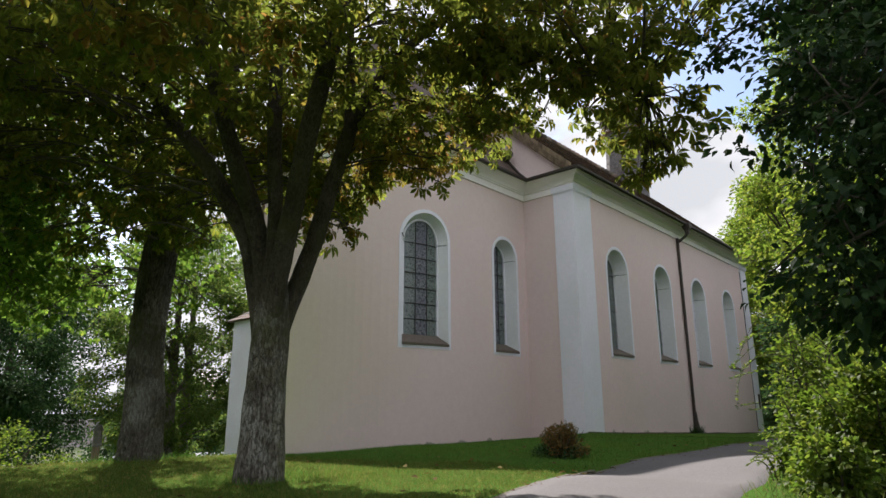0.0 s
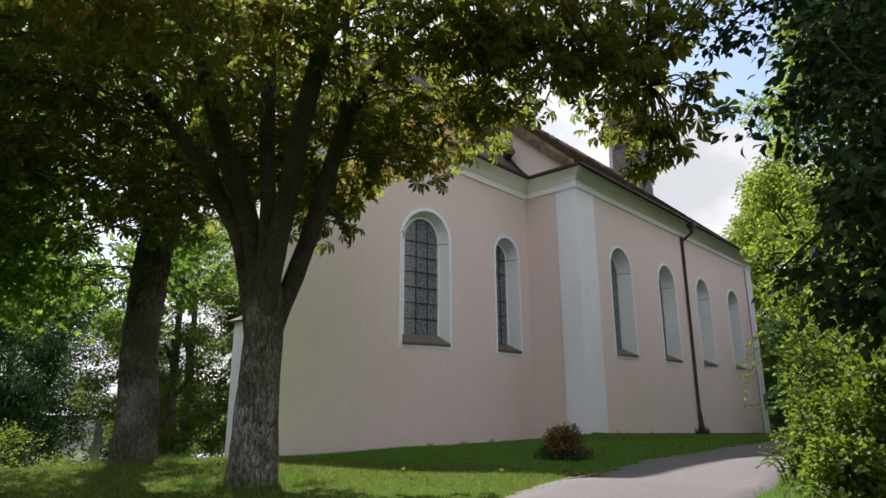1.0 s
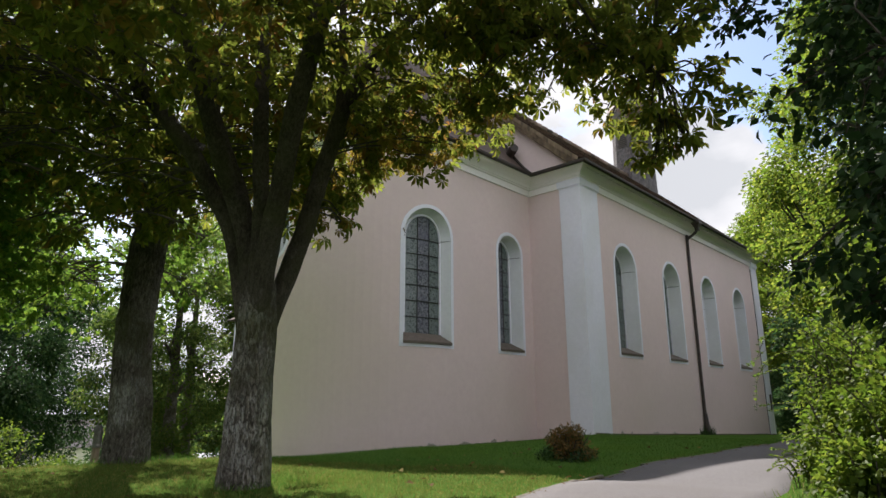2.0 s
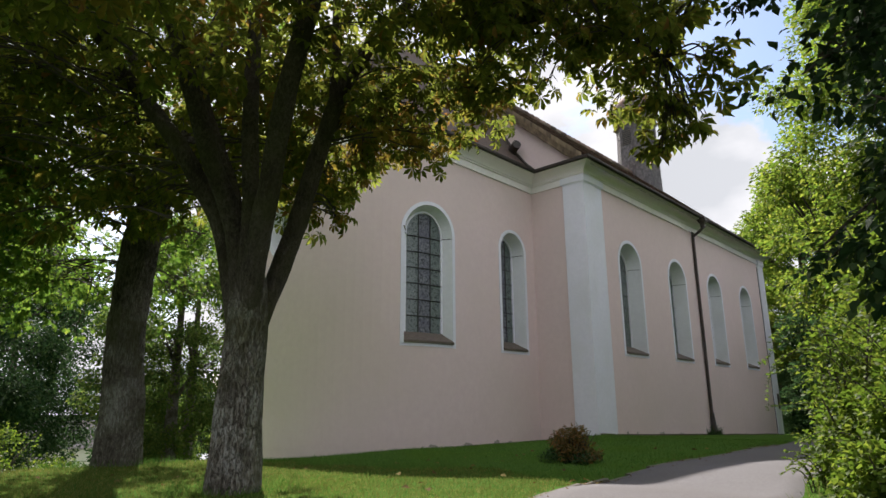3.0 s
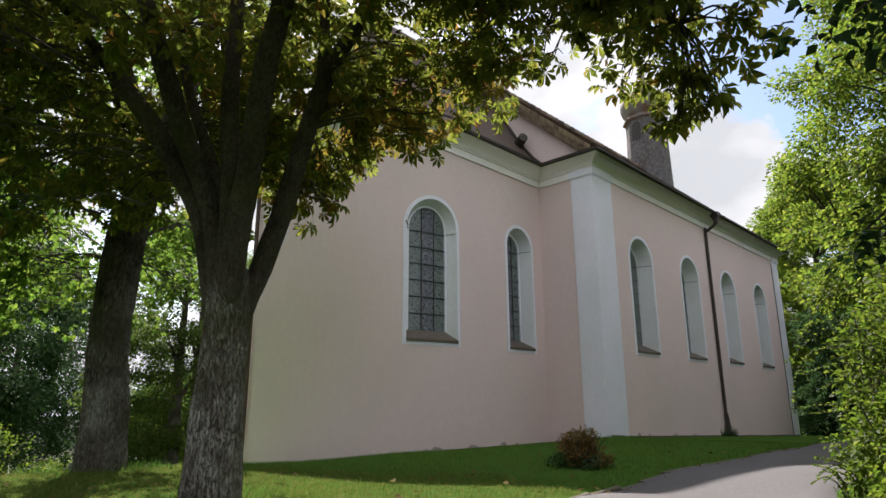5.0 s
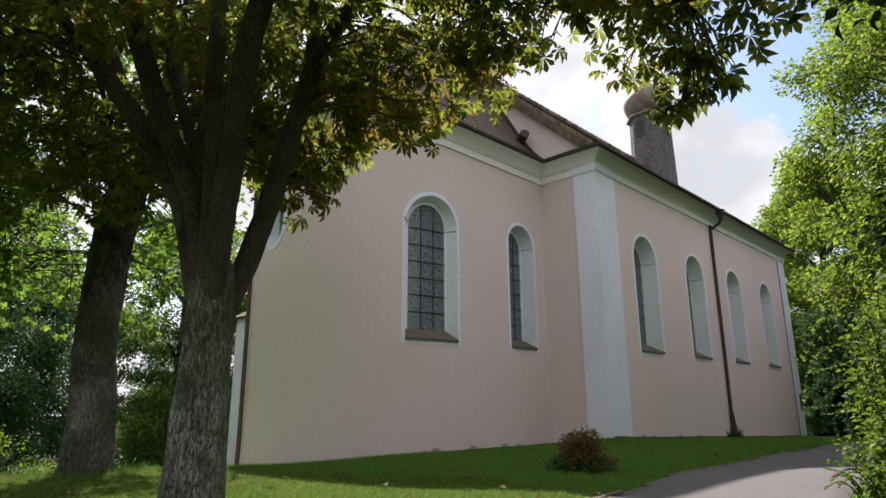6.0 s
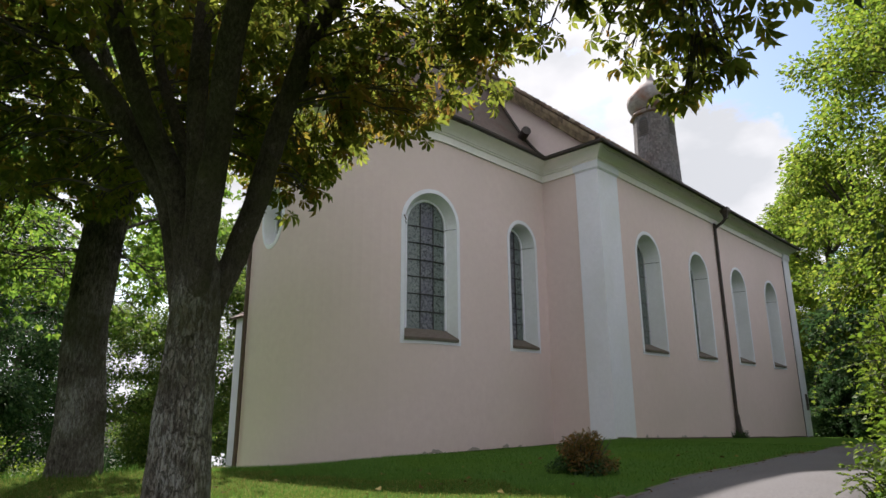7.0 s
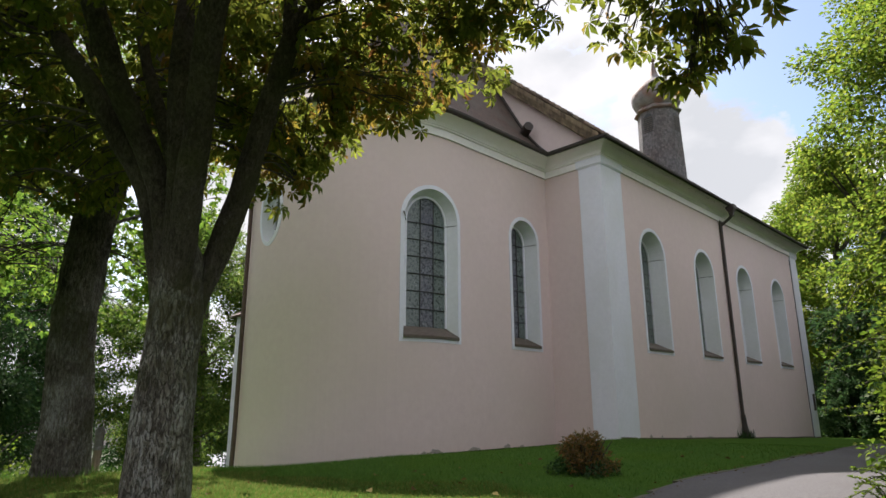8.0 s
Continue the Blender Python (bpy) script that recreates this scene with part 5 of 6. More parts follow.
# the sun reaches the lawn behind the maple: the boughs there stand farther back
cl2 = [(x - 3.6, y + 0.6, z, r) if x + 0.815 * z < -9.0 and 1.8 < y - 0.383 * z < 6.2 else (x, y, z, r) for x, y, z, r in cl2]
cl2 = [c for c in cl2 if not in_sightline(*c[:3])]
# hanging boughs beside and behind the trunk
cl2 += [(rng2.uniform(-11.0, -9.4), rng2.uniform(1.0, 2.6), rng2.uniform(2.15, 3.3), rng2.uniform(0.25, 0.42)) for _ in range(36)]
cl2 += [(rng2.uniform(-13.6, -11.4), rng2.uniform(2.6, 4.0), rng2.uniform(2.9, 4.2), rng2.uniform(0.3, 0.45)) for _ in range(34)]
cl2 += [(rng2.uniform(-13.8, -12.0), rng2.uniform(5.2, 6.5), rng2.uniform(3.3, 4.5), rng2.uniform(0.28, 0.42)) for _ in range(26)]
cl2 += [(rng2.uniform(-14.9, -13.3), rng2.uniform(3.2, 4.8), rng2.uniform(2.3, 4.0), rng2.uniform(0.28, 0.45)) for _ in range(28)]
g = Geo()
twigs_to(g, rng2, lines2, cl2[::3], 0.012)
part("twig_growth", g, TWIG, old_tree)["kind"] = "stuff"
part("crown", foliage("crown", *leaf_clusters(np.random.default_rng(22), cl2, 64, 0.175, (-10.2, 4.2, 6.0), 0.6, 0.35, 0.5), MAPLE), LEAF_MAPLE, old_tree, "bright green lobed leaves")


def broad_tree(name, label, x, y, h, r, low, mat, shape, size, seed, n=90, per=40, squash=1.0, bark=BARK2, lean=(0.0, 0.0), group=""):
    """A tree with tapered trunk, limbs and an uneven crown of single leaves."""
    rng = random.Random(seed)
    z0 = ground_z(x, y)
    base = Vector((x, y, z0))
    t = thing(name, base, label, "tree", group)
    tr = max(0.12, h * 0.022)
    mid = base + Vector((lean[0] * 0.5, lean[1] * 0.5, h * 0.45))
    tip = base + Vector((lean[0], lean[1], h * 0.9))
    line, rr = smooth_line([base - Vector((0, 0, 0.4)), base + Vector((0, 0, h * 0.2)), mid, tip], [tr * 1.3, tr, tr * 0.7, 0.03], 5)
    g = Geo()
    tube(g, line, rr, 12, 0.12, 2.0)
    part("trunk", g, bark, t, smooth=True)
    lines = [line[4:]]
    for i in range(7):
        s = line[rng.randrange(4, len(line) - 3)]
        a = i * 2.4 + rng.uniform(-0.4, 0.4)
        e = Vector((s.x + math.cos(a) * r * 0.75, s.y + math.sin(a) * r * 0.75, s.z + rng.uniform(0.05, 0.22) * h))
        q, w = smooth_line([s, s.lerp(e, 0.5) + Vector((0, 0, 0.03 * h)), e], [tr * 0.4, tr * 0.25, 0.02], 5)
        g = Geo()
        tube(g, q, w, 7, 0.1, 3.0)
        part("limb", g, bark, t, smooth=True)
        lines.append(q[2:])
    cl = []
    while len(cl) < n:
        a, q = rng.uniform(0, 2 * math.pi), rng.random() ** 0.4
        v = rng.random()
        girth = math.sin(math.pi * min(1.0, 0.16 + 0.84 * v)) ** 0.55 * (1 + 0.28 * noise.noise(Vector((math.cos(a) * 1.6 + seed, math.sin(a) * 1.6, v * 3.5))))
        cr = rng.uniform(0.11, 0.24) * r * squash
        cl.append((x + lean[0] * v + math.cos(a) * r * girth * q, y + lean[1] * v + math.sin(a) * r * girth * q, z0 + low + (h - low) * v, cr))
    g = Geo()
    twigs_to(g, rng, lines, [c for c in cl if rng.random() < 0.5], 0.03)
    part("twig_growth", g, TWIG, t)["kind"] = "stuff"
    me = foliage("crown", *leaf_clusters(np.random.default_rng(seed), cl, per / (r * r) * 16, size, (x, y, z0 + h * 0.5), 0.75, 0.35, 0.9), shape)
    part("crown", me, mat, t)
    return t


BG = "trees round the churchyard"
broad_tree("lime_tree", "lime tree with sunlit yellow-green foliage over the path", -0.4, 17.6, 13.5, 3.3, 2.0, LEAF_LIME, DIAMOND, 0.10, 31, 470, 800, group=BG)
broad_tree("oak_tree", "broad oak with olive green crown behind the nave", -9.6, 44.0, 16.3, 4.6, 1.0, LEAF_LIME, DIAMOND, 0.18, 33, 260, 640, group=BG)
broad_tree("oak_tree", "oak with olive green crown far behind the nave", -15.5, 50.0, 14.6, 4.8, 1.0, LEAF_LIME, DIAMOND, 0.18, 34, 200, 580, group=BG)
# hidden behind the nave; added only to shade the lawn past its end
broad_tree("oak_tree", "unseen oak beyond the nave gable, added to shade the ground there", -14.0, 41.5, 11.0, 4.0, 1.0, LEAF_LIME, DIAMOND, 0.28, 37, 110, 240, group=BG)
broad_tree("beech_tree", "beech with foliage to the ground, darkened for shade", -4.6, 38.0, 11.0, 4.2, 0.2, LEAF_DARK, DIAMOND, 0.26, 35, 160, 380, group=BG)
broad_tree("beech_tree", "beech with foliage to the ground, darkened for shade", 1.0, 30.0, 11.0, 4.4, 0.2, LEAF_DARK, DIAMOND, 0.24, 36, 160, 380, group=BG)
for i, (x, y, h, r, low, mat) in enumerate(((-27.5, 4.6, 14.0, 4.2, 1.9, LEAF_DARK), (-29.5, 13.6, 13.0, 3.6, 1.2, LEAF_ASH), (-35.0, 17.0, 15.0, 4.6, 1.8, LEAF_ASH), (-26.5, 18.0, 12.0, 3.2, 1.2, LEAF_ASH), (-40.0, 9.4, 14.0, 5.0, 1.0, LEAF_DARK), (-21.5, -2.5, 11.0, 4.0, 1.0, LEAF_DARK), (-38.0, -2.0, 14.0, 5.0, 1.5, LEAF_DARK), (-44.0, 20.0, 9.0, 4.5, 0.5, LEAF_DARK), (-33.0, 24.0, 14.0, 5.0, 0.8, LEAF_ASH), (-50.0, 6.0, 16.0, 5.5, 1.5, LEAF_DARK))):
    broad_tree("beech_tree" if mat is LEAF_DARK else "ash_tree", "green beech beyond the lawn, darkened for shade" if mat is LEAF_DARK else "sunlit light green ash beyond the lawn", x, y, h, r, low, mat, DIAMOND, 0.145 if i < 5 else 0.22, 50 + i, 250 if i in (0, 4) else 125, 600 if i < 5 else 360, group=BG)

# overhanging hazel close by the path
hz = Vector((1.1, 6.2, ground_z(1.1, 6.2)))
hazel = thing("hazel_tree", hz, "hazel with overhanging branches beside the path, leaves darkened for shade", "tree")
rng3 = random.Random(41)
lines3 = []
for i in range(6):
    a = i * 1.05 + 0.3
    e = hz + Vector((math.cos(a) * 1.4, math.sin(a) * 1.4, 4.2 + rng3.uniform(-0.8, 0.8)))
    line, rr = smooth_line([hz + Vector((math.cos(a) * 0.12, math.sin(a) * 0.12, -0.2)), hz.lerp(e, 0.45) + Vector((0, 0, 0.3)), e], [0.06, 0.045, 0.015], 6)
    lines3.append(line[3:])
    g = Geo()
    tube(g, line, rr, 8, 0.1, 5.0)
    part("stem", g, TWIG, hazel, smooth=True)
for pts in (((0.9, 5.8, 2.6), (0.2, 5.0, 3.0), (-0.35, 4.5, 2.9), (-0.75, 4.2, 2.6)), ((0.9, 6.0, 2.2), (0.1, 5.4, 2.3), (-0.5, 5.0, 2.1), (-0.95, 4.9, 1.75)), ((0.8, 6.0, 3.2), (-0.2, 5.4, 3.9), (-0.9, 5.0, 3.9), (-1.25, 4.9, 3.6)), ((0.9, 5.8, 1.6), (0.5, 5.0, 1.9), (0.1, 4.3, 1.9), (-0.4, 3.7, 1.6)), ((0.9, 5.9, 1.2), (0.5, 5.0, 1.5), (0.0, 4.4, 1.5), (-0.55, 4.1, 1.3)), ((0.9, 5.8, 2.2), (0.6, 5.0, 2.6), (0.2, 4.2, 2.6), (-0.3, 3.6, 2.3))):
    line, rr = smooth_line(pts, [0.03, 0.022, 0.014, 0.006], 5)
    lines3.append(line)
    g = Geo()
    tube(g, line, rr, 6)
    part("branch", g, TWIG, hazel)
cl3 = []
for _ in range(400):
    z = rng3.uniform(1.9, 5.6)
    x, y = rng3.uniform(-0.75 + 0.55 * (1 - smoothstep(2.2, 3.4, z)), 1.6), rng3.uniform(4.2, 7.0)
    cl3.append((x, y, z, rng3.uniform(0.22, 0.38)))
for _ in range(80):
    cl3.append((rng3.uniform(-0.5, 0.9), rng3.uniform(4.4, 5.9), rng3.uniform(1.2, 2.3), rng3.uniform(0.16, 0.3)))
for _ in range(150):
    x, y, z = rng3.uniform(-0.45, 0.7), rng3.uniform(3.5, 4.8), rng3.uniform(1.15, 3.0)
    if noise.noise(Vector((x * 1.3, y * 1.3, z * 1.7))) > -0.12:
        cl3.append((x, y, z, rng3.uniform(0.16, 0.3)))
for pts in lines3[6:]:
    for q in pts[5:]:
        cl3.append((q.x + rng3.uniform(-0.15, 0.15), q.y + rng3.uniform(-0.15, 0.15), q.z + rng3.uniform(-0.15, 0.1), rng3.uniform(0.14, 0.26)))
g = Geo()
twigs_to(g, rng3, lines3, cl3[::3], 0.01)
part("twig_growth", g, TWIG, hazel)["kind"] = "stuff"
part("crown", foliage("crown", *leaf_clusters(np.random.default_rng(43), cl3, 700, 0.074, (1.1, 6.2, 3.0), 0.7, 0.4, 0.5), OVATE), LEAF_HAZEL_SHADED, hazel)


def shrub(name, label, x, y, w, h, mat, shape, size, seed, n=40, per=300, category="shrub", stems=9, group=""):
    rng = random.Random(seed)
    z0 = ground_z(x, y)
    t = thing(name, (x, y, z0), label, category, group)
    lines = []
    g = Geo()
    for i in range(stems):
        a = i * 2.4 + rng.uniform(-0.3, 0.3)
        q = rng.uniform(0.3, 0.95)
        e = Vector((x + math.cos(a) * w * q, y + math.sin(a) * w * q, z0 + h * rng.uniform(0.65, 1.0)))
        b = Vector((x + math.cos(a) * 0.08, y + math.sin(a) * 0.08, z0 - 0.1))
        line, rr = smooth_line([b, b.lerp(e, 0.5) + Vector((0, 0, 0.12 * h)), e], [0.014 + 0.006 * h, 0.008 + 0.004 * h, 0.004], 4)
        tube(g, line, rr, 5, capped=False)
        lines.append(line)
    part("stem_growth", g, TWIG, t)["kind"] = "stuff"
    cl = []
    for _ in range(n):
        a, q, v = rng.uniform(0, 2 * math.pi), math.sqrt(rng.random()), rng.uniform(0.08, 1.0)
        girth = (1 - 0.55 * max(0.0, v - 0.4) / 0.6) * (1 + 0.25 * noise.noise(Vector((math.cos(a) * 2 + seed, math.sin(a) * 2, v * 3))))
        r = rng.uniform(0.16, 0.3) * w
        cl.append((x + math.cos(a) * w * q * girth, y + math.sin(a) * w * q * girth, z0 + h * v * (0.9 + 0.1 * rng.random()), r))
    part("leaves", foliage("leaves", *leaf_clusters(np.random.default_rng(seed), cl, per, size, (x, y, z0 + h * 0.3), 0.8, 0.15, 1.1), shape), mat, t)
    return t


HEDGE = "hedge along the path"
for i, (x, y, w, h) in enumerate(((-0.25, 8.2, 1.15, 3.4), (-0.75, 10.4, 1.3, 3.7), (-1.1, 12.8, 1.4, 3.8), (-1.4, 15.6, 1.6, 4.0), (-1.9, 19.0, 1.8, 4.4), (-0.9, 9.3, 0.62, 1.5), (-1.3, 11.2, 0.66, 1.4), (-0.75, 7.4, 0.6, 1.2), (-1.6, 13.6, 0.75, 1.7), (-1.0, 6.6, 0.4, 0.5), (-1.15, 8.3, 0.42, 0.55), (-1.25, 7.3, 0.3, 0.36), (-1.5, 9.2, 0.3, 0.42), (-1.72, 9.3, 0.55, 1.9), (-1.45, 8.1, 0.42, 0.95))):
    shrub("hedge_shrub", "overgrown sunlit green hedge shrub with arching shoots", x, y, w, h, LEAF_HEDGE, DIAMOND if 0 < i < 5 else OVATE, 0.078 if 0 < i < 5 else 0.066, 60 + i, 120, (2900 if 0 < i < 5 else 1000 if i < 9 else 380) / (w * w), group=HEDGE, stems=10)
shrub("barberry", "small rounded shrub with red-brown leaves on the lawn", -5.35, 9.05, 0.38, 0.46, LEAF_RED, NARROW, 0.055, 71, 75, 4800, stems=26)
for i, (x, y, w, h) in enumerate(((-1.6, 28.5, 2.0, 4.6), (-3.4, 34.5, 2.0, 4.8), (-6.8, 37.0, 2.1, 4.0), (-1.2, 23.5, 1.7, 4.4), (-9.2, 38.5, 2.0, 3.6), (-4.6, 35.6, 1.8, 3.4), (-8.0, 35.4, 1.5, 2.6), (-6.2, 33.0, 1.3, 2.0))):
    shrub("elder_shrub", "green shrub at the end of the path, darkened for shade", x, y, w, h, LEAF_DARK, DIAMOND, 0.14, 95 + i, 90, 3300 / (w * w), group="shrubs at the end of the path")
for i, (x, y, w, h) in enumerate(((-17.5, 2.6, 1.2, 1.7), (-18.6, 4.6, 1.3, 1.7), (-20.5, 6.2, 1.2, 1.6), (-16.8, 0.6, 1.2, 1.6), (-27.5, 11.2, 1.2, 0.9), (-17.4, 3.8, 0.9, 1.3))):
    shrub("bramble", "sunlit light green bush at the edge of the lawn", x, y, w, h, LEAF_HEDGE, OVATE, 0.075, 80 + i, 60, 420 / (w * w), group="bushes at the lawn's edge")


# green weeds round the foot of the barberry
rw = random.Random(72)
cw = [(-5.35 + rw.uniform(-0.42, 0.42), 9.0 + rw.uniform(-0.4, 0.3), ground_z(-5.35, 9.0) + rw.uniform(0.02, 0.14), rw.uniform(0.06, 0.11)) for _ in range(34)]
tagged(part("weeds", foliage("weeds", *leaf_clusters(np.random.default_rng(73), cw, 2600, 0.045, (-5.35, 9.0, 0.0), 0.8, 0.1, 0.6), OVATE), LEAF_DARK), "low green weeds round the foot of the barberry", "weeds", kind="stuff")

# arching shoots that lean out of the hedge over the path
rng6 = random.Random(66)


def shoot(pts, step=1, leaf=(0.03, 0.058)):
    """A thin stem through the points with leaves in rows along it."""
    s = thing("shoot", pts[0], "thin arching green shoot leaning out of the hedge", "plant", "shoots along the hedge")
    line, rr = smooth_line(pts, [0.008 - 0.006 * k / (len(pts) - 1) for k in range(len(pts))], 8)
    g = Geo()
    tube(g, line, rr, 5, capped=False)
    part("stem", g, TWIG, s)
    cs, ax, up, sz = [], [], [], []
    for q in line[4::step]:
        for side in (-1, 1, -0.4):
            cs.append(tuple(q))
            ax.append((rng6.uniform(-0.4, 0.1), side * 1.0, rng6.uniform(-0.1, 0.5)))
            up.append((rng6.gauss(0, 0.3), rng6.gauss(0, 0.3), 1))
            sz.append(rng6.uniform(*leaf))
    part("leaves", foliage("leaves", cs, ax, up, sz, OVATE), LEAF_HEDGE, s)["kind"] = "stuff"


for i in range(30):
    y = 6.6 + 0.26 * i + rng6.uniform(-0.2, 0.2)
    x0 = -0.85 - 0.09 * (y - 7.5) + rng6.uniform(-0.1, 0.1)
    reach, rise = rng6.uniform(0.7, 1.45), rng6.uniform(0.5, 1.9)
    base = Vector((x0, y, ground_z(x0, y)))
    tip = base + Vector((-reach, rng6.uniform(-0.5, 0.1), rise * rng6.uniform(0.6, 1.0)))
    shoot([base - Vector((0, 0, 0.05)), base + Vector((-0.2 * reach, 0, rise * 0.7)), base + Vector((-0.65 * reach, -0.1, rise)), tip])
# long shoots of the hedge's outermost shrub: two level ones, one that arches over and hangs
shoot([(-1.5, 8.95, 0.5), (-1.75, 8.85, 0.80), (-2.05, 8.75, 0.84), (-2.4, 8.66, 0.80)])
shoot([(-1.5, 9.0, 0.45), (-1.75, 8.9, 0.73), (-2.0, 8.8, 0.77), (-2.3, 8.7, 0.74)])
shoot([(-1.55, 9.0, 1.0), (-1.85, 8.85, 1.42), (-2.2, 8.72, 1.38), (-2.38, 8.66, 1.12), (-2.43, 8.64, 0.75)])
shoot([(-1.6, 9.0, 1.2), (-1.8, 8.9, 1.65), (-2.1, 8.8, 1.72), (-2.3, 8.7, 1.6)])
for i in range(13):
    a, x0, y0 = rng6.uniform(-0.5, 0.5), -1.75 - 0.3 * rng6.random(), 7.6 + 1.6 * rng6.random()
    z0, n = ground_z(x0, y0), rng6.uniform(0.22, 0.5)
    shoot([(x0, y0, z0 - 0.05), (x0 - 0.1 * n, y0 + 0.1 * a, z0 + 0.45 * n), (x0 - 0.4 * n, y0 + 0.3 * a, z0 + 0.75 * n), (x0 - 0.8 * n, y0 + 0.4 * a, z0 + rng6.uniform(0.4, 0.8) * n)], 1, (0.025, 0.05))

# ---- small things ----
# kerb stones along the lawn
kerb = thing("kerb", (-3.9, 10, 0), "row of weathered grey edging stones", "kerb")
y = -2.0
rk = random.Random(8)
i = 0
while y < 30:
    n = rk.uniform(0.7, 1.0)
    a, b = Vector((path_left(y) - 0.04, y, 0)), Vector((path_left(y + n) - 0.04, y + n, 0))
    m = Matrix.Translation((a.x, a.y, ground_z(a.x, a.y))) @ Matrix.Rotation(math.atan2(b.y - a.y, b.x - a.x), 4, "Z")
    g = Geo()
    w, t = 0.035, rk.uniform(0.0, 0.012)
    ln = (b - a).length - 0.012
    g.strip([[m @ Vector((x_, y_, z_)) for y_, z_ in ((-w, -0.12), (-w, t - 0.012), (-w + 0.012, t), (w - 0.012, t), (w, t - 0.012), (w, -0.12))] for x_ in (0.0, ln)])
    g.cap([m @ Vector((0, y_, z_)) for y_, z_ in ((-w, -0.12), (-w, t), (w, t), (w, -0.12))])
    part("stone", g, STONE, kerb)
    y += n

# bare soil along the foot of the walls
g = Geo()
for plan, n, top in ((choir_plan, 80, 9.6), (nave_plan, 110, 16.9)):
    rows = []
    for i in range(n + 1):
        u = top * i / n
        x0, y0 = plan(u, -0.02)
        w = 0.07 + 0.05 * noise.noise(Vector((u * 1.7, 0.0, 3.0))) + 0.03 * noise.noise(Vector((u * 6.0, 0.0, 5.0)))
        x1, y1 = plan(u, max(0.015, w))
        rows.append([(x0, y0, ground_z(x0, y0) + 0.05), (x1, y1, ground_z(x1, y1) + 0.035), (x1, y1, ground_z(x1, y1) - 0.05)])
    g.strip(rows)
tagged(part("soil_strip", g, BARE_SOIL, smooth=True), "narrow strip of bare brown soil along the wall foot", "soil", kind="structure")

# wayside post, low stones at the lawn's edge
P = Vector((-29.0, 10.28, ground_z(-29.0, 10.28)))
post = thing("wayside_post", P, "weathered wooden wayside post with a dark grey cap", "post")
g = Geo()
tube(g, [P + Vector((0, 0, -0.3)), P + Vector((0.02, 0.02, 0.1)), P + Vector((0.06, 0.06, 0.7)), P + Vector((0.10, 0.10, 1.85))], [0.20, 0.19, 0.165, 0.15], 10, 0.06)
part("shaft", g, WOOD, post, "pale brown weathered shaft")
g = Geo()
Q = P + Vector((0.10, 0.10, 1.85))
g.strip([[Q + Vector((a * w, b * w, z)) for a, b in ((1, 0.35), (0.35, 1), (-0.35, 1), (-1, 0.35), (-1, -0.35), (-0.35, -1), (0.35, -1), (1, -0.35))] for w, z in ((0.13, -0.02), (0.20, 0.0), (0.19, 0.08), (0.16, 0.12), (0.155, 0.6), (0.19, 0.63), (0.17, 0.71), (0.05, 1.0))], closed=True)
part("cap", g, SHEET, post, "grey weathered shrine head")
for i, (x, y, w, h) in enumerate(((-15.4, 7.2, 0.32, 0.35), (-16.2, 7.9, 0.25, 0.28))):
    z = ground_z(x, y)
    g = Geo()
    rows = []
    for k in range(6):
        v = k / 5
        rows.append([(x + w * (1 - 0.5 * v * v) * math.cos(a) * (1 + 0.15 * noise.noise(Vector((a, v, i)))), y + w * 0.7 * (1 - 0.5 * v * v) * math.sin(a), z - 0.1 + (h + 0.1) * v) for a in [2 * math.pi * s / 12 for s in range(12)]])
    g.strip(rows, closed=True)
    g.cap(rows[-1])
    tagged(part("field_stone", g, STONE, smooth=True), "low grey stone lying at the lawn's edge", "stone", "stones at the lawn's edge")

# grass
nrg = np.random.default_rng(77)


def inside_building(x, y):
    if y > YN - 0.02 and XW < x < XN + 0.02:
        return True
    if y > YC and abs(x - XA) < R + 0.02:
        return True
    return math.hypot(x - XA, y - YC) < R + 0.02


def grass_patch(n, x0, x1, y0, y1, h0, h1, keep, bunch=1.0):
    cs, ax, up, sz = [], [], [], []
    while len(cs) < n:
        x, y = nrg.uniform(x0, x1), nrg.uniform(y0, y1)
        if inside_building(x, y) or not keep(x, y):
            continue
        cs.append((x, y, ground_z(x, y) - 0.005))
        ax.append((nrg.normal() * 0.45, nrg.normal() * 0.45, 1.0))
        up.append((nrg.normal(), nrg.normal(), 0.1))
        sz.append(nrg.uniform(h0, h1))
    return cs, ax, up, sz


BLADE_SHAPE = (np.array([(0, -0.05, 0), (0, 0.05, 0), (0.55, 0.035, 0.03), (0.55, -0.035, 0.03), (1.0, 0, 0.16)]), np.array([(0, 1, 2), (0, 2, 3), (3, 2, 4)]))
on_lawn = lambda x, y: x < path_left(y) - 0.1
# the yellowed blades follow the sunlit part of the lawn up to the shadow
tagged(part("grass", foliage("grass", *grass_patch(68000, -10.2, -3.3, 1.6, 8.4, 0.025, 0.05, lambda x, y: on_lawn(x, y) and y < 6.3 + 0.9 * smoothstep(-7.5, -5.0, x) + 0.8 * noise.noise(Vector((x * 0.8, y * 0.8, 4.0)))), BLADE_SHAPE), BLADE_SUNLIT), "short mown grass under the trees, yellowed for sunlight", "grass", kind="stuff")
tagged(part("grass", foliage("grass", *grass_patch(52000, -15.5, -3.8, 5.2, 17.0, 0.03, 0.055, on_lawn), BLADE_SHAPE), BLADE), "mown grass below the chapel walls", "grass", kind="stuff")
THIN_SHAPE = (BLADE_SHAPE[0] * np.array([1.0, 0.4, 1.4]), BLADE_SHAPE[1])
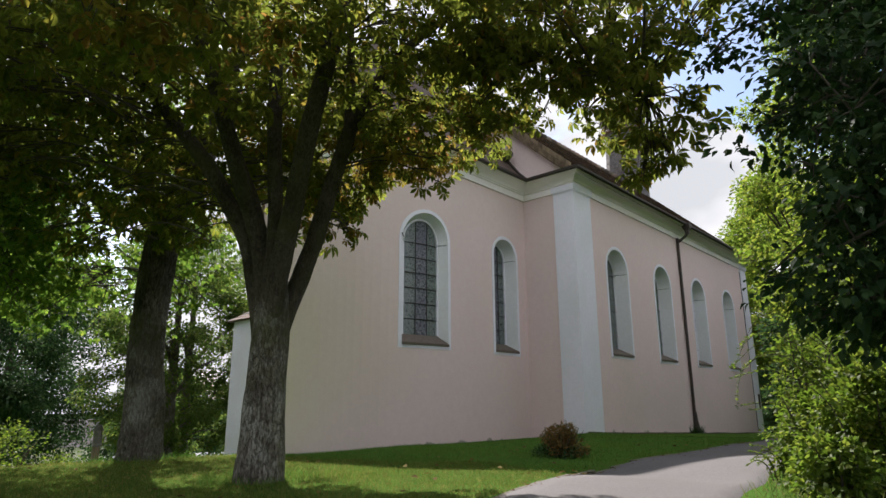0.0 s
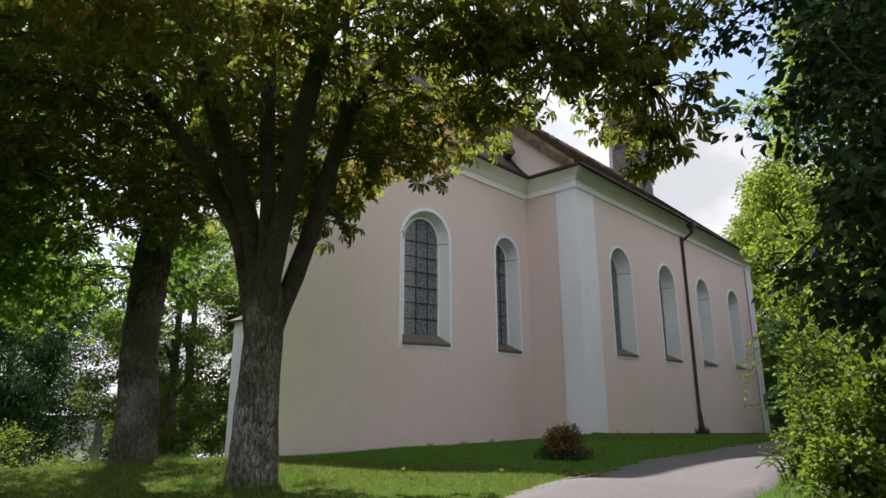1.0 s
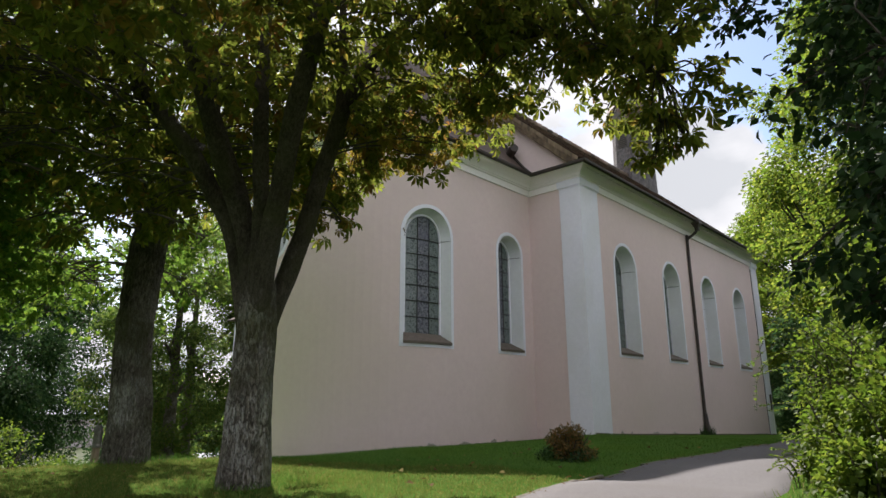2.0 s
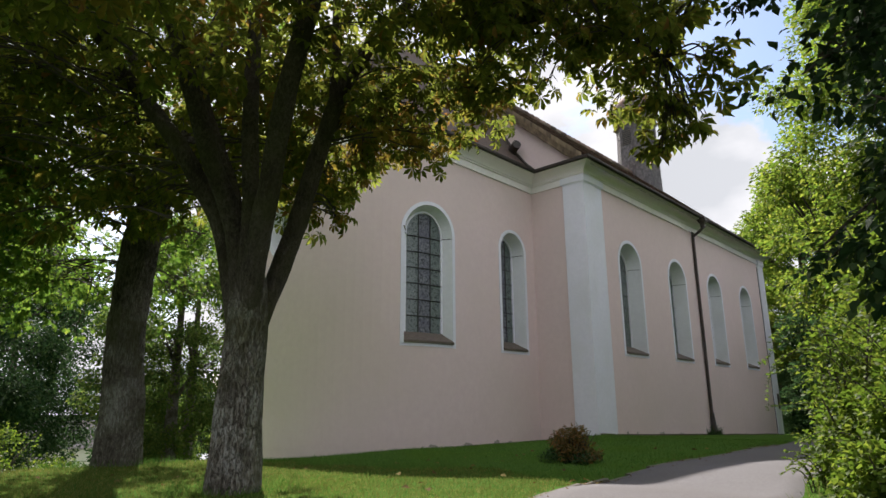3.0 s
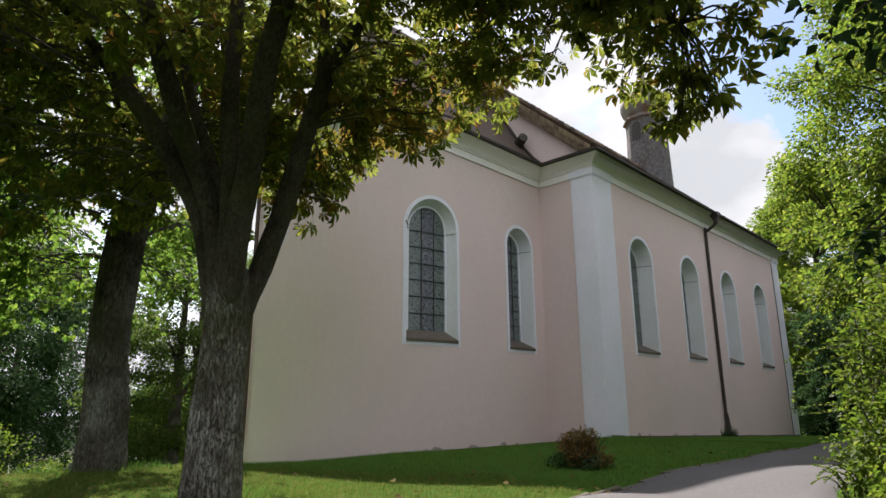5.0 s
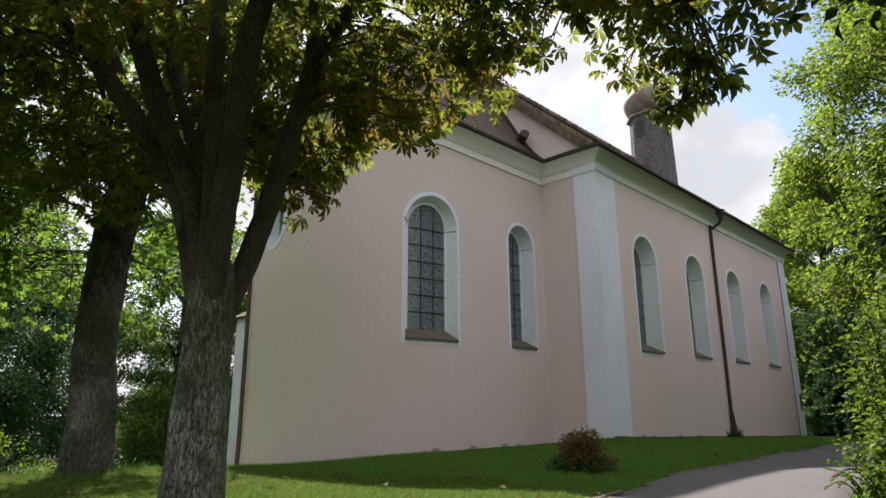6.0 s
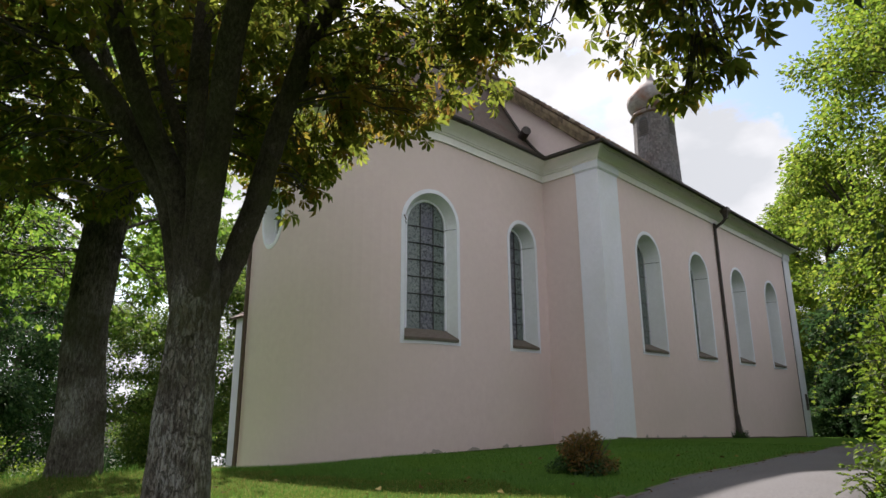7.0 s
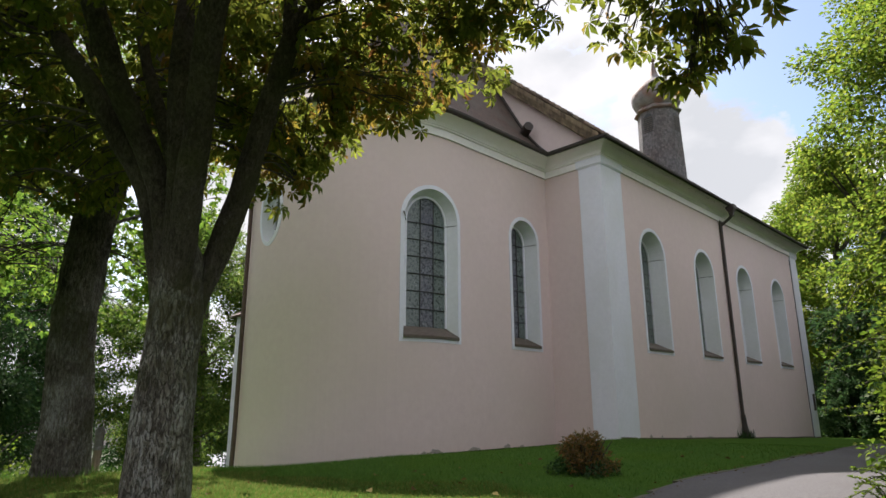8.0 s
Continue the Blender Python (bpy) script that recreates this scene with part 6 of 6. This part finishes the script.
tagged(part("tall_grass", foliage("tall_grass", *grass_patch(8000, -2.6, 0.0, 5.4, 14.0, 0.05, 0.17, lambda x, y: x > path_right(y) - 0.02 + 0.25 * nrg.random() and noise.noise(Vector((x * 2.2, y * 2.2, 2.0))) > -0.1), THIN_SHAPE), STRAW), "unmown grass and weeds on the path's verge", "grass", kind="stuff")
tagged(part("tall_grass", foliage("tall_grass", *grass_patch(700, -7.0, -5.4, 3.2, 4.8, 0.06, 0.15, lambda x, y: 0.24 < math.hypot(x - T1.x, y - T1.y) < 0.7), THIN_SHAPE), BLADE), "longer tufts round the foot of the chestnut", "grass", kind="stuff")
tagged(part("tall_grass", foliage("tall_grass", *grass_patch(800, -11.4, -9.0, 3.0, 5.4, 0.06, 0.16, lambda x, y: 0.36 < math.hypot(x - T2.x, y - T2.y) < 1.0), THIN_SHAPE), BLADE), "longer tufts round the foot of the old maple", "grass", kind="stuff")

tagged(part("weeds", foliage("weeds", *grass_patch(260, XN + 0.03, XN + 0.22, YP - 0.6, YP + 0.6, 0.1, 0.42, lambda x, y: True), THIN_SHAPE), LEAF_DARK), "dark weeds at the foot of the wall by the rain pipe", "weeds", kind="stuff")
# fallen leaves
cs, ax, up, sz = [], [], [], []
while len(cs) < 75:
    x, y = nrg.uniform(-10, -1.9), nrg.uniform(2.5, 13)
    if inside_building(x, y) or (x < -7.0 and y > 6.2) or x > path_left(y) + 0.2:
        continue
    cs.append((x, y, ground_z(x, y) + 0.045))
    a = nrg.uniform(0, 6.28)
    ax.append((math.cos(a), math.sin(a), 0.1))
    up.append((nrg.normal() * 0.3, nrg.normal() * 0.3, 1))
    sz.append(nrg.uniform(0.05, 0.11))
for _ in range(170):
    y = nrg.uniform(4.6, 15)
    x = path_left(y) + nrg.normal() * 0.05 + 0.01
    cs.append((x, y, ground_z(x, y) + 0.03))
    a = nrg.uniform(0, 6.28)
    ax.append((math.cos(a), math.sin(a), 0.1))
    up.append((nrg.normal() * 0.4, nrg.normal() * 0.4, 1))
    sz.append(nrg.uniform(0.02, 0.045))
tagged(part("fallen_leaves", foliage("fallen_leaves", cs, ax, up, sz, OVATE), FALLEN), "scattered brown fallen leaves on lawn and path", "leaves", kind="stuff")

# distance: hill and village beyond the trees
g = Geo()
g.strip([[(900 * math.cos(a) - 10, 900 * math.sin(a), -60 + h * (55 + 30 * noise.noise(Vector((math.cos(a) * 4, math.sin(a) * 4, 0.3))))) for a in [2 * math.pi * k / 120 for k in range(121)]] for h in (0.0, 0.6, 1.0)])
tagged(part("backdrop", g, HILL, smooth=True), "wooded hills on the horizon", "hill", kind="structure")
for x, y, z, w, l, h in ((-118, 36, -10.0, 9, 12, 4.5), (-128, 26, -10.5, 8, 10, 5), (-112, 24, -11.0, 8, 11, 4.5)):
    hs = thing("house", (x, y, z), "distant pale house with grey roof below the hill", "house", "village houses")
    g = Geo()
    g.box(x - w / 2, x + w / 2, y - l / 2, y + l / 2, z - 16, z + h)
    part("wall", g, PLASTER_FAR, hs)
    g = Geo()
    e, zr = 0.5, z + h + w * 0.45
    for s in (-1, 1):
        g.poly((x + s * (w / 2 + e), y - l / 2 - e, z + h - 0.2), (x + s * (w / 2 + e), y + l / 2 + e, z + h - 0.2), (x, y + l / 2 + e, zr), (x, y - l / 2 - e, zr))
    g.poly((x - w / 2, y - l / 2, z + h), (x + w / 2, y - l / 2, z + h), (x, y - l / 2, zr - 0.2))
    g.poly((x - w / 2, y + l / 2, z + h), (x + w / 2, y + l / 2, z + h), (x, y + l / 2, zr - 0.2))
    part("roof", g, SHINGLE, hs)
